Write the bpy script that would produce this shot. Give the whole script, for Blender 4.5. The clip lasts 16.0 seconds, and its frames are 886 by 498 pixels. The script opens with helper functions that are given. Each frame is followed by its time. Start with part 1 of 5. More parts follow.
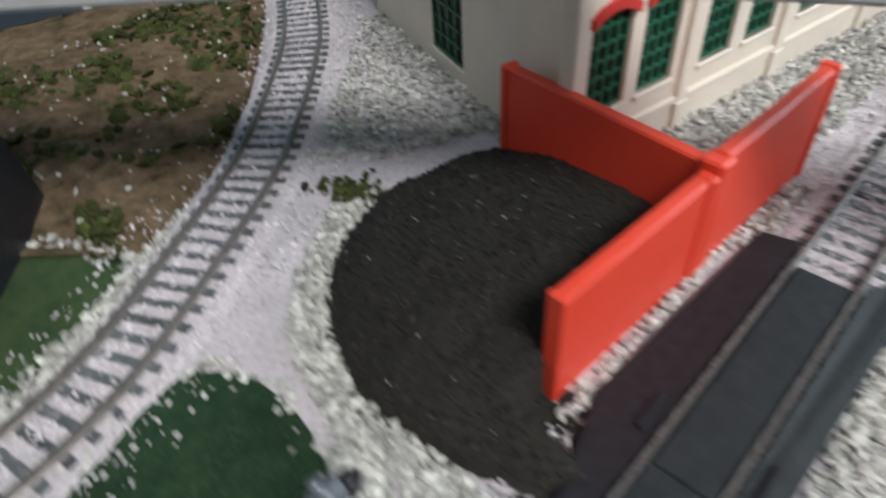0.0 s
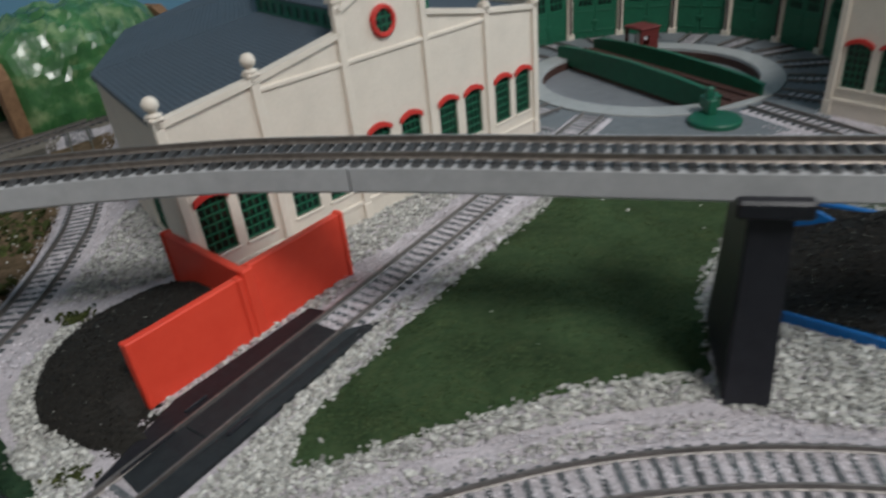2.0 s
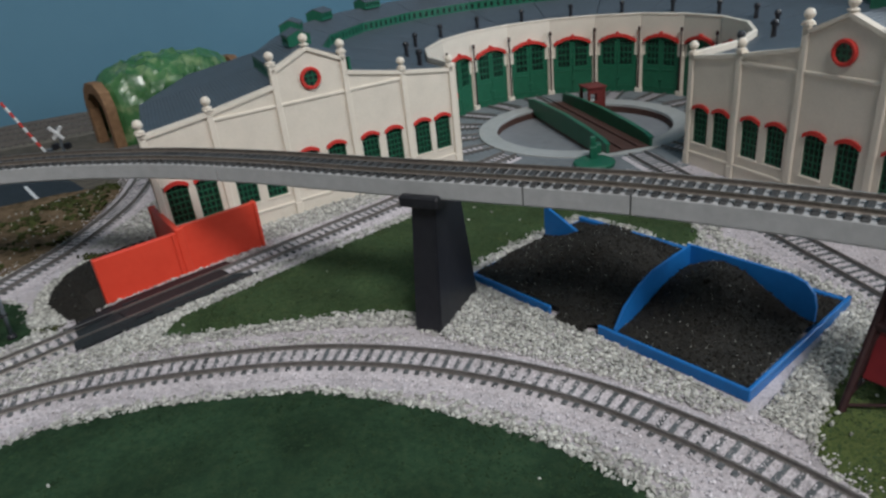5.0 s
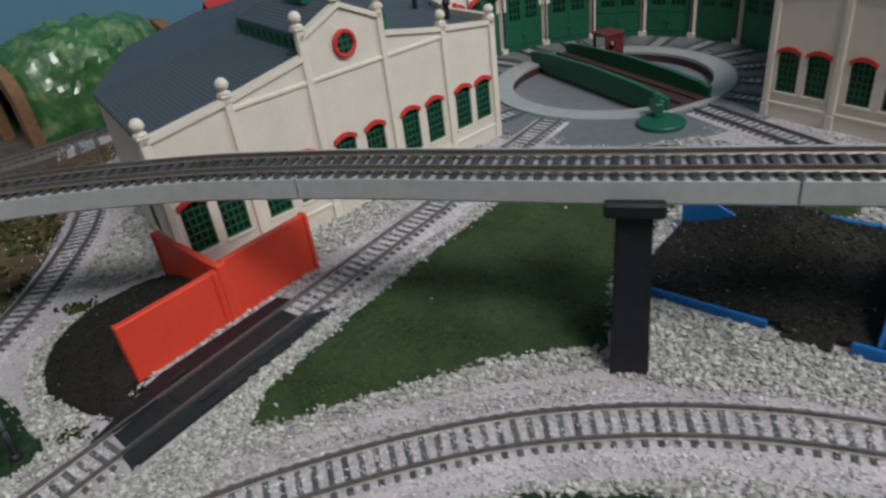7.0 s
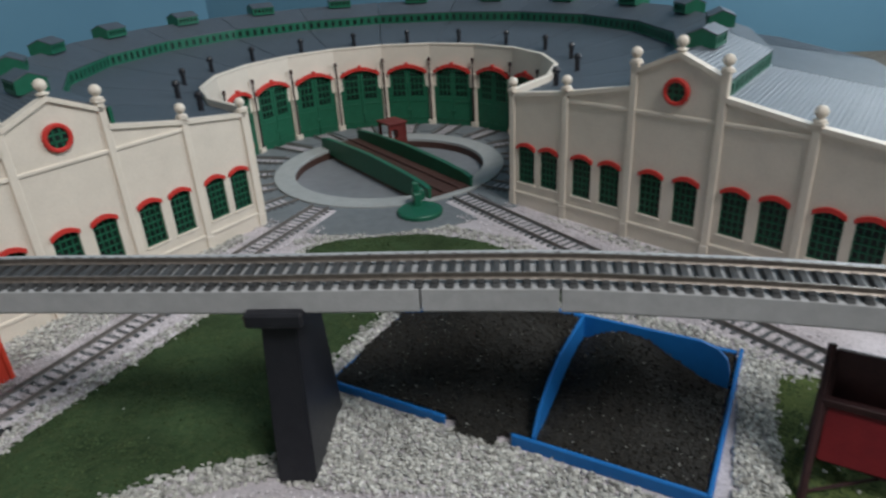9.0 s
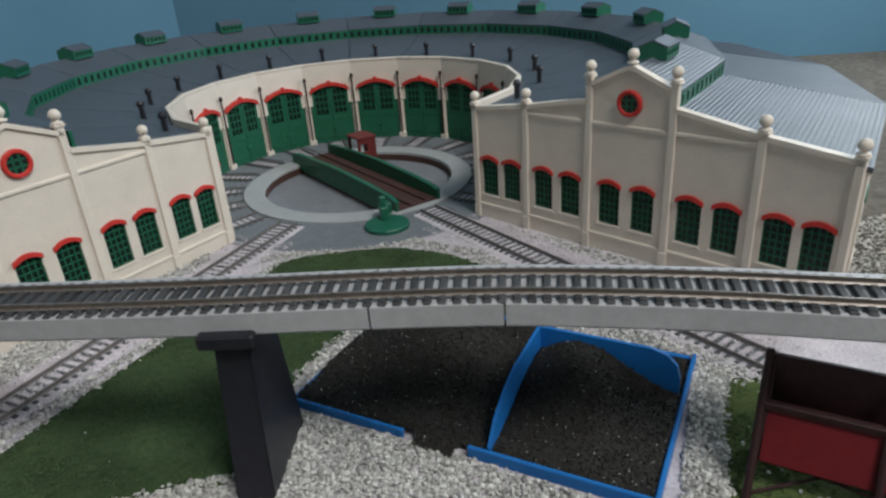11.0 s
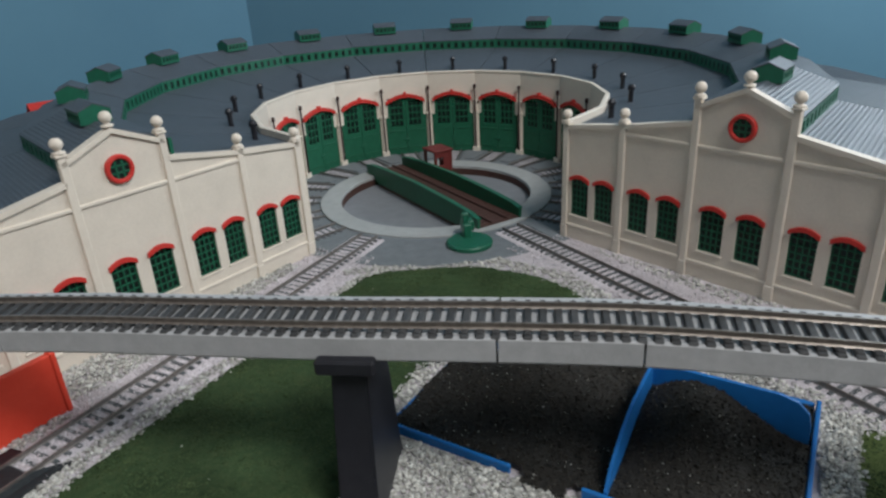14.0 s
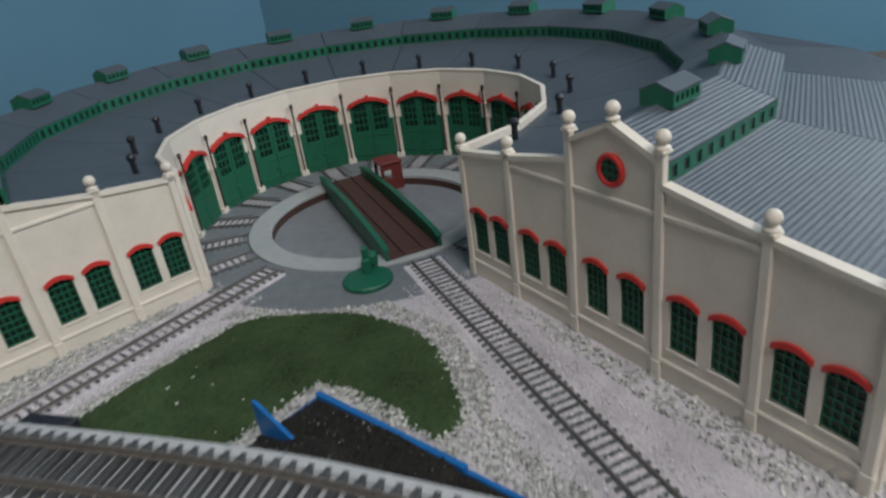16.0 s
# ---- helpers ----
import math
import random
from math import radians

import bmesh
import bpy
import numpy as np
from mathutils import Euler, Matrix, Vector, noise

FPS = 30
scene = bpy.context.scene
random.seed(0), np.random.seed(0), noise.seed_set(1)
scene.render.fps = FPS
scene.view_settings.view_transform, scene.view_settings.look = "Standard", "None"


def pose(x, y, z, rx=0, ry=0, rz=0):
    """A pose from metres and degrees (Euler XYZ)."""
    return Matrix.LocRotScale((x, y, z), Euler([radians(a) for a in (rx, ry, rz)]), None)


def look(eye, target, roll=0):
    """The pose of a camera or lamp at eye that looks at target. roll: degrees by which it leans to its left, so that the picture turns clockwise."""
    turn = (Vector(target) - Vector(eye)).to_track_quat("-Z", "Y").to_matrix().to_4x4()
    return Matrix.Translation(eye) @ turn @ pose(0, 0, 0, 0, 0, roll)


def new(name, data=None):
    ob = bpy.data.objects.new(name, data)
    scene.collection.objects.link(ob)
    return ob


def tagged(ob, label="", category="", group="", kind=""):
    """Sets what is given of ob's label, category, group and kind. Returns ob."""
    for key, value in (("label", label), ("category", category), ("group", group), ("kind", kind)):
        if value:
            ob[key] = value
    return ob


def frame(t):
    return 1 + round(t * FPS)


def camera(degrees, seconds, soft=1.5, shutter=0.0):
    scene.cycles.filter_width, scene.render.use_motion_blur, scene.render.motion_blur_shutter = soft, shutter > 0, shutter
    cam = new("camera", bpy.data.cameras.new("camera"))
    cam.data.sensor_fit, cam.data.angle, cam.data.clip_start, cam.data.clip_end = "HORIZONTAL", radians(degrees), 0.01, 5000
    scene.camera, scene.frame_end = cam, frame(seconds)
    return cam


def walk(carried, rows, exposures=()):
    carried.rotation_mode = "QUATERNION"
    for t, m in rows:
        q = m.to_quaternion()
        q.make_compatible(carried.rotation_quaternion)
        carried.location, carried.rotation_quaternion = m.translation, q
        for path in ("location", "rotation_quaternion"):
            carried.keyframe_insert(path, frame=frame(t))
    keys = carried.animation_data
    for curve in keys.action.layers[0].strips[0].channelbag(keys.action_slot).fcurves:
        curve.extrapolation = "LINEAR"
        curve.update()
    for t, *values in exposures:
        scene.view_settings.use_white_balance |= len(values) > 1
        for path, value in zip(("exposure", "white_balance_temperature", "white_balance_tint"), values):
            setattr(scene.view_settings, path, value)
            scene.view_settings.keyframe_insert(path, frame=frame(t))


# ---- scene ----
cam = camera(68.17, 16.0, soft=2.5, shutter=0.4)
ROWS = [
    (0, (0.01630, 0.01460, 0.07180), (0.00120, 0.15850, -0.06170), -3.70),
    (0.5, (0.04788, -0.01484, 0.06463), (0.02679, 0.14252, -0.05700), -0.61),
    (1, (0.06017, -0.02836, 0.07452), (0.03941, 0.13755, -0.03522), -0.69),
    (1.5, (0.06890, -0.03904, 0.08769), (0.05878, 0.13137, -0.01652), -1.44),
    (2, (0.08880, -0.05611, 0.10132), (0.09751, 0.11713, 0.00176), -5.96),
    (2.5, (0.10806, -0.07067, 0.11404), (0.13308, 0.10325, 0.01851), -1.46),
    (3, (0.11746, -0.07679, 0.10922), (0.13190, 0.10195, 0.02065), -4.58),
    (3.5, (0.14186, -0.09434, 0.11455), (0.13755, 0.08464, 0.02541), -4.80),
    (4, (0.17978, -0.13587, 0.12447), (0.14966, 0.04276, 0.03971), -2.79),
    (4.2, (0.19651, -0.14721, 0.12251), (0.15754, 0.03139, 0.04137), -4.62),
    (6.5, (0.13136, -0.09609, 0.11013), (0.13490, 0.07730, 0.01051), -8.85),
    (7, (0.10848, -0.08121, 0.11321), (0.11207, 0.09151, 0.01243), -7.49),
    (7.5, (0.09791, -0.07308, 0.11316), (0.10319, 0.09949, 0.01220), -6.03),
    (8, (0.10532, -0.07596, 0.12160), (0.10798, 0.10042, 0.02734), -5.24),
    (8.5, (0.13851, -0.07675, 0.11941), (0.16652, 0.10127, 0.03267), -2.92),
    (9, (0.16051, -0.08645, 0.11706), (0.20379, 0.08908, 0.03153), -3.24),
    (9.2, (0.16161, -0.08913, 0.11289), (0.20851, 0.08627, 0.02901), -3.55),
    (11.3, (0.16874, -0.09099, 0.12438), (0.21620, 0.08435, 0.04069), -4.32),
    (11.5, (0.16673, -0.08966, 0.12868), (0.21210, 0.08632, 0.04519), -4.32),
    (12, (0.16002, -0.09506, 0.12362), (0.20109, 0.08326, 0.04292), -4.54),
    (12.5, (0.15368, -0.08866, 0.12044), (0.19381, 0.09029, 0.04064), -3.13),
    (13, (0.15033, -0.08637, 0.12301), (0.19027, 0.09250, 0.04293), -2.70),
    (13.5, (0.14714, -0.07638, 0.12363), (0.18564, 0.10313, 0.04429), -2.43),
    (14, (0.15187, -0.07776, 0.12168), (0.18813, 0.10186, 0.04154), -3.23),
    (14.5, (0.16780, -0.08688, 0.11930), (0.20252, 0.09259, 0.03814), -4.53),
    (15, (0.18917, -0.09141, 0.12498), (0.21849, 0.08864, 0.04299), -5.42),
    (15.5, (0.23268, -0.08559, 0.12940), (0.24126, 0.09412, 0.04205), -6.96),
    (16, (0.25026, -0.05100, 0.12908), (0.25227, 0.12921, 0.04236), -7.94),
]
EXPOSURES = [(0.0, 0.48), (0.5, 0.22), (1.0, 0.02), (1.5, -0.12), (4.0, -0.1), (7.0, -0.17), (12.5, -0.06), (15.0, -0.07), (16.0, -0.25)]
walk(cam, [(t, look(e, g, r)) for t, e, g, r in ROWS], EXPOSURES)

# ---- light ----
world = bpy.data.worlds.new("room_light")
scene.world = world
world.use_nodes = True
world.node_tree.nodes["Background"].inputs[0].default_value = (0.72, 0.80, 0.92, 1)
world.node_tree.nodes["Background"].inputs[1].default_value = 0.34


def area_lamp(name, eye, target, size, watts, colour, high=None):
    data = bpy.data.lights.new(name, "AREA")
    data.shape, data.size, data.energy, data.color = ("RECTANGLE" if high else "DISK"), size, watts, colour
    data.size_y = high or size
    ob = new(name, data)
    ob.matrix_world = look(eye, target)
    return ob


area_lamp("ceiling_lamp", (0.62, -0.78, 1.38), (0.15, 0.12, 0.0), 0.56, 21.5, (0.965, 0.955, 0.945))
area_lamp("window_light", (0.765, 0.26, 0.265), (0.26, 0.17, 0.06), 0.36, 2.1, (0.80, 0.91, 1.0), 0.19)

# ---- materials ----


def shade(name, stops, scale=300.0, rough=0.6, bump=0.0, bump_scale=None, metal=0.0, spec=0.5, coat=0.0, vary=0.0, detail=6.0, coarse=None, sparkle=None, blotch=0.06):
    """Noise-mixed surface: stops are (position, rgb); scales are per metre."""
    m = bpy.data.materials.new(name)
    m.use_nodes = True
    nt = m.node_tree
    bsdf = nt.nodes["Principled BSDF"]
    co = nt.nodes.new("ShaderNodeTexCoord")
    n1 = nt.nodes.new("ShaderNodeTexNoise")
    n1.inputs["Scale"].default_value, n1.inputs["Detail"].default_value = scale, detail
    n1.inputs["Roughness"].default_value = 0.65
    nt.links.new(co.outputs["Object"], n1.inputs["Vector"])
    ramp = nt.nodes.new("ShaderNodeValToRGB")
    while len(ramp.color_ramp.elements) < len(stops):
        ramp.color_ramp.elements.new(0.5)
    for el, (pos, col) in zip(ramp.color_ramp.elements, stops):
        el.position, el.color = pos, (*col, 1)
    nt.links.new(n1.outputs["Fac"], ramp.inputs["Fac"])
    colour = ramp.outputs["Color"]
    n2 = nt.nodes.new("ShaderNodeTexNoise")
    n2.inputs["Scale"].default_value, n2.inputs["Detail"].default_value = coarse or scale / 9.0, 3.0
    nt.links.new(co.outputs["Object"], n2.inputs["Vector"])
    mp = nt.nodes.new("ShaderNodeMapRange")
    mp.inputs[1].default_value, mp.inputs[2].default_value = 0.3, 0.7
    mp.inputs[3].default_value, mp.inputs[4].default_value = 1 - blotch, 1 + blotch * 0.5
    nt.links.new(n2.outputs["Fac"], mp.inputs[0])
    mul = nt.nodes.new("ShaderNodeMix")
    mul.data_type, mul.blend_type = "RGBA", "MULTIPLY"
    mul.inputs[0].default_value = 1.0
    nt.links.new(colour, mul.inputs[6])
    nt.links.new(mp.outputs[0], mul.inputs[7])
    colour = mul.outputs[2]
    if vary:
        if sparkle is None:
            src = nt.nodes.new("ShaderNodeObjectInfo").outputs["Random"]
        else:
            src = nt.nodes.new("ShaderNodeNewGeometry").outputs["Random Per Island"]
        mv = nt.nodes.new("ShaderNodeMapRange")
        mv.inputs[3].default_value, mv.inputs[4].default_value = 1.0 - vary, 1.0 + vary * 0.5
        nt.links.new(src, mv.inputs[0])
        m2 = nt.nodes.new("ShaderNodeMix")
        m2.data_type, m2.blend_type = "RGBA", "MULTIPLY"
        m2.inputs[0].default_value = 1.0
        nt.links.new(colour, m2.inputs[6])
        nt.links.new(mv.outputs[0], m2.inputs[7])
        colour = m2.outputs[2]
    nt.links.new(colour, bsdf.inputs["Base Color"])
    bsdf.inputs["Roughness"].default_value = rough
    bsdf.inputs["Metallic"].default_value = metal
    bsdf.inputs["Specular IOR Level"].default_value = spec
    bsdf.inputs["Coat Weight"].default_value = coat
    mr = nt.nodes.new("ShaderNodeMapRange")
    mr.inputs[3].default_value, mr.inputs[4].default_value = max(0.02, rough - 0.1), min(1.0, rough + 0.1)
    nt.links.new(n2.outputs["Fac"], mr.inputs[0])
    nt.links.new(mr.outputs[0], bsdf.inputs["Roughness"])
    if bump:
        n3 = nt.nodes.new("ShaderNodeTexNoise")
        n3.inputs["Scale"].default_value, n3.inputs["Detail"].default_value = bump_scale or scale * 2, 4.0
        nt.links.new(co.outputs["Object"], n3.inputs["Vector"])
        bp = nt.nodes.new("ShaderNodeBump")
        bp.inputs["Strength"].default_value, bp.inputs["Distance"].default_value = min(1.0, bump), 0.0004
        nt.links.new(n3.outputs["Fac"], bp.inputs["Height"])
        nt.links.new(bp.outputs["Normal"], bsdf.inputs["Normal"])
    return m


M_CREAM = shade("cream_plastic", [(0.3, (0.735, 0.665, 0.57)), (0.7, (0.775, 0.705, 0.61))], 500, 0.5, 0.25, 1800, spec=0.35)
M_CREAM_WALL = shade("cream_brick_plastic", [(0.3, (0.71, 0.643, 0.55)), (0.7, (0.77, 0.698, 0.605))], 900, 0.55, 0.35, 2600, spec=0.3)


def brick_relief(m, long, high):
    """Fine moulded brick courses as relief, laid in the local y-z plane (metres)."""
    nt = m.node_tree
    co, sep, com = nt.nodes.new("ShaderNodeTexCoord"), nt.nodes.new("ShaderNodeSeparateXYZ"), nt.nodes.new("ShaderNodeCombineXYZ")
    br, bp = nt.nodes.new("ShaderNodeTexBrick"), nt.nodes.new("ShaderNodeBump")
    nt.links.new(co.outputs["Object"], sep.inputs[0])
    nt.links.new(sep.outputs["Y"], com.inputs["X"])
    nt.links.new(sep.outputs["Z"], com.inputs["Y"])
    nt.links.new(com.outputs[0], br.inputs["Vector"])
    br.inputs["Scale"].default_value = 1.0 / high
    br.inputs["Brick Width"].default_value, br.inputs["Row Height"].default_value = long / high, 1.0
    br.inputs["Mortar Size"].default_value = 0.12
    bp.invert = True
    bp.inputs["Strength"].default_value, bp.inputs["Distance"].default_value = 0.5, 0.00015
    nt.links.new(br.outputs["Fac"], bp.inputs["Height"])
    nt.links.new(bp.outputs["Normal"], nt.nodes["Principled BSDF"].inputs["Normal"])


brick_relief(M_CREAM_WALL, 0.0022, 0.0009)
M_GREEN = shade("green_plastic", [(0.3, (0.012, 0.10, 0.055)), (0.7, (0.016, 0.13, 0.07))], 400, 0.42, 0.2, 2000, spec=0.4)
M_GREEN_BRIGHT = shade("bright_green_plastic", [(0.3, (0.011, 0.110, 0.064)), (0.7, (0.015, 0.138, 0.080))], 400, 0.4, 0.2, 2000, spec=0.4)
M_RED = shade("red_paint", [(0.3, (0.52, 0.035, 0.028)), (0.7, (0.60, 0.05, 0.04))], 600, 0.5, 0.15, 1500, spec=0.3)
M_ORANGE = shade("orange_red_plastic", [(0.3, (0.77, 0.062, 0.032)), (0.7, (0.82, 0.076, 0.04))], 250, 0.42, 0.12, 900, spec=0.4)
M_BLUE = shade("blue_plastic", [(0.3, (0.010, 0.14, 0.43)), (0.7, (0.014, 0.17, 0.50))], 250, 0.38, 0.12, 900, spec=0.4)
M_ROOF = shade("slate_grey_plastic", [(0.3, (0.066, 0.080, 0.098)), (0.7, (0.086, 0.103, 0.124))], 350, 0.5, 0.3, 1600, spec=0.5)
M_DARK = shade("black_plastic", [(0.3, (0.012, 0.013, 0.018)), (0.7, (0.02, 0.021, 0.027))], 300, 0.42, 0.25, 1200, spec=0.4)
M_GLASS = shade("dark_pane", [(0.3, (0.004, 0.012, 0.009)), (0.7, (0.008, 0.018, 0.014))], 300, 0.3, spec=0.4)
M_CONCRETE = shade("grey_viaduct_plastic", [(0.3, (0.40, 0.41, 0.42)), (0.7, (0.48, 0.49, 0.50))], 260, 0.55, 0.2, 1400, spec=0.3)
M_TIE = shade("dark_tie_plastic", [(0.3, (0.040, 0.042, 0.045)), (0.7, (0.078, 0.080, 0.082))], 900, 0.7, 0.4, 2500, vary=0.35)
M_TIE_DUSTY = shade("dusty_tie_plastic", [(0.3, (0.07, 0.08, 0.088)), (0.58, (0.13, 0.142, 0.15)), (0.74, (0.42, 0.41, 0.42))], 900, 0.85, 0.5, 2500, vary=0.4)
M_RAIL = shade("brown_weathered_rail", [(0.3, (0.165, 0.152, 0.143)), (0.7, (0.28, 0.258, 0.243))], 700, 0.4, 0.2, 2000, metal=0.5)
M_RAIL_SHINY = shade("nickel_rail", [(0.3, (0.19, 0.163, 0.14)), (0.7, (0.31, 0.272, 0.24))], 700, 0.45, 0.1, 2000, metal=0.6)
M_GRIT = shade("fine_white_ballast", [(0.22, (0.31, 0.285, 0.30)), (0.45, (0.57, 0.53, 0.557)), (0.75, (0.74, 0.688, 0.72))], 1100, 0.9, 1.0, 1500, spec=0.2, coarse=45, blotch=0.25)
M_STONE = shade("pale_stone_chips", [(0.25, (0.38, 0.38, 0.35)), (0.6, (0.64, 0.637, 0.595)), (0.85, (0.78, 0.775, 0.73))], 500, 0.75, 0.4, 2500, spec=0.3, vary=0.55, sparkle=True)
M_GRAIN = shade("fine_ballast_grains", [(0.3, (0.62, 0.585, 0.61)), (0.7, (0.80, 0.755, 0.785))], 800, 0.85, 0.2, 2500, spec=0.2, vary=0.4, sparkle=True)
M_GRASS = shade("green_flock_turf", [(0.25, (0.032, 0.055, 0.025)), (0.45, (0.046, 0.082, 0.036)), (0.6, (0.061, 0.094, 0.042)), (0.8, (0.085, 0.096, 0.045))], 420, 0.95, 1.0, 1500, spec=0.1, coarse=38, blotch=0.4)
M_GRASS_OLIVE = shade("olive_flock_turf", [(0.22, (0.045, 0.066, 0.022)), (0.45, (0.085, 0.122, 0.040)), (0.82, (0.16, 0.175, 0.07))], 1300, 0.95, 1.0, 2200, spec=0.1, coarse=60, blotch=0.3)
M_GRASS_DARK = shade("deep_green_flock_turf", [(0.25, (0.017, 0.038, 0.021)), (0.5, (0.027, 0.060, 0.031)), (0.8, (0.048, 0.078, 0.039))], 420, 0.95, 1.0, 1500, spec=0.1, coarse=38, blotch=0.4)
M_FLOCK = shade("green_flock_fibres", [(0.3, (0.043, 0.078, 0.034)), (0.7, (0.082, 0.116, 0.05))], 120, 0.95, 0.2, 2500, spec=0.1, vary=0.35, sparkle=True)
M_FLOCK_DEEP = shade("deep_green_flock_fibres", [(0.3, (0.020, 0.047, 0.024)), (0.7, (0.040, 0.072, 0.034))], 120, 0.95, 0.2, 2500, spec=0.1, vary=0.35, sparkle=True)
M_SCRUB = shade("brown_scatter_scrub", [(0.28, (0.035, 0.035, 0.018)), (0.45, (0.12, 0.085, 0.05)), (0.62, (0.20, 0.14, 0.09)), (0.78, (0.06, 0.09, 0.03))], 260, 0.95, 1.0, 1500, spec=0.1, coarse=40, blotch=0.2)
M_TUFT = shade("olive_foam_clump", [(0.3, (0.035, 0.05, 0.016)), (0.7, (0.09, 0.10, 0.035))], 600, 0.95, 0.8, 2000, spec=0.1, vary=0.5, sparkle=True)
M_COAL = shade("black_coal_grit", [(0.3, (0.010, 0.0095, 0.008)), (0.6, (0.022, 0.020, 0.0165)), (0.85, (0.055, 0.05, 0.042))], 1300, 0.75, 1.0, 1500, spec=0.35, coarse=60, blotch=0.2)
M_COAL_BIT = shade("coal_grains", [(0.3, (0.010, 0.0092, 0.0075)), (0.7, (0.034, 0.030, 0.024))], 900, 0.7, 0.3, 2500, spec=0.3, vary=0.7, sparkle=True)
# highlights on coal, put into the pale colour of small chips
M_GLINT = shade("painted_coal_glints", [(0.3, (0.30, 0.30, 0.28)), (0.7, (0.55, 0.54, 0.50))], 900, 0.4, 0.2, 2500, spec=0.6, vary=0.5, sparkle=True)
M_GROUND = shade("brown_grey_scenery_base", [(0.3, (0.07, 0.065, 0.055)), (0.6, (0.14, 0.125, 0.105)), (0.8, (0.2, 0.185, 0.16))], 150, 0.95, 0.8, 900, spec=0.1, coarse=12, blotch=0.2)
M_TAN = shade("tan_grey_far_ballast", [(0.3, (0.13, 0.12, 0.10)), (0.7, (0.24, 0.22, 0.19))], 700, 0.9, 0.6, 1500, spec=0.2, coarse=40, blotch=0.3)
M_ROAD = shade("dark_painted_asphalt", [(0.3, (0.018, 0.026, 0.034)), (0.7, (0.035, 0.045, 0.055))], 600, 0.7, 0.4, 1800, spec=0.25)
M_WHITE = shade("white_paint", [(0.3, (0.72, 0.74, 0.76)), (0.7, (0.80, 0.81, 0.82))], 300, 0.55, spec=0.3)
M_PLATE = shade("grey_turntable_base", [(0.3, (0.16, 0.18, 0.195)), (0.7, (0.205, 0.225, 0.24))], 200, 0.6, 0.25, 1500, spec=0.3)
M_RING = shade("pale_grey_ring", [(0.3, (0.36, 0.38, 0.38)), (0.7, (0.43, 0.45, 0.45))], 220, 0.6, 0.25, 1500, spec=0.3)
M_PIT = shade("pit_floor_grey", [(0.3, (0.20, 0.215, 0.235)), (0.7, (0.25, 0.265, 0.285))], 160, 0.55, 0.15, 1200, spec=0.35)
M_RUST = shade("brown_deck_plastic", [(0.3, (0.062, 0.033, 0.028)), (0.7, (0.098, 0.050, 0.041))], 500, 0.6, 0.4, 2000, spec=0.3)
M_MAROON = shade("maroon_cab_plastic", [(0.3, (0.12, 0.02, 0.018)), (0.7, (0.17, 0.032, 0.028))], 500, 0.5, 0.2, 2000, spec=0.35)
M_HOPPER = shade("dark_red_hopper_plastic", [(0.3, (0.115, 0.006, 0.010)), (0.7, (0.15, 0.010, 0.013))], 300, 0.45, 0.2, 1600, spec=0.35)
M_HOPPER_DARK = shade("brown_black_timber_plastic", [(0.3, (0.028, 0.012, 0.014)), (0.7, (0.05, 0.022, 0.022))], 400, 0.55, 0.3, 1600, spec=0.3)
M_RAMP = shade("charcoal_ramp_board", [(0.3, (0.012, 0.016, 0.019)), (0.7, (0.026, 0.031, 0.034))], 400, 0.6, 0.4, 1800, spec=0.35)
M_GRATE = shade("purple_black_grating", [(0.3, (0.013, 0.013, 0.016)), (0.7, (0.026, 0.025, 0.030))], 500, 0.6, 0.3, 1800, spec=0.25)
M_PORTAL = shade("brown_stone_portal", [(0.3, (0.18, 0.10, 0.055)), (0.7, (0.30, 0.18, 0.10))], 300, 0.8, 0.6, 1500, spec=0.2)
# green-painted foil; the pale top stop paints highlights of the crinkles into the colour
M_FOIL = shade("green_crinkled_foil_painted_glints", [(0.3, (0.02, 0.10, 0.03)), (0.5, (0.055, 0.17, 0.055)), (0.68, (0.25, 0.35, 0.17))], 90, 0.28, 0.3, 700, spec=0.6, coat=0.2, coarse=30, blotch=0.3)
M_STEEL = shade("grey_metal_paint", [(0.3, (0.12, 0.14, 0.16)), (0.7, (0.22, 0.25, 0.28))], 500, 0.35, 0.1, 1500, metal=0.4)
M_WALL = shade("sky_blue_painted_wall", [(0.3, (0.10, 0.222, 0.317)), (0.7, (0.114, 0.246, 0.34))], 6, 0.75, 0.1, 900, spec=0.2, coarse=1.5)
M_ROOM = shade("plain_room_paint", [(0.3, (0.5, 0.5, 0.5)), (0.7, (0.55, 0.55, 0.55))], 4, 0.9, spec=0.1)

# ---- mesh helpers (all lengths here in millimetres) ----
MM = 0.001


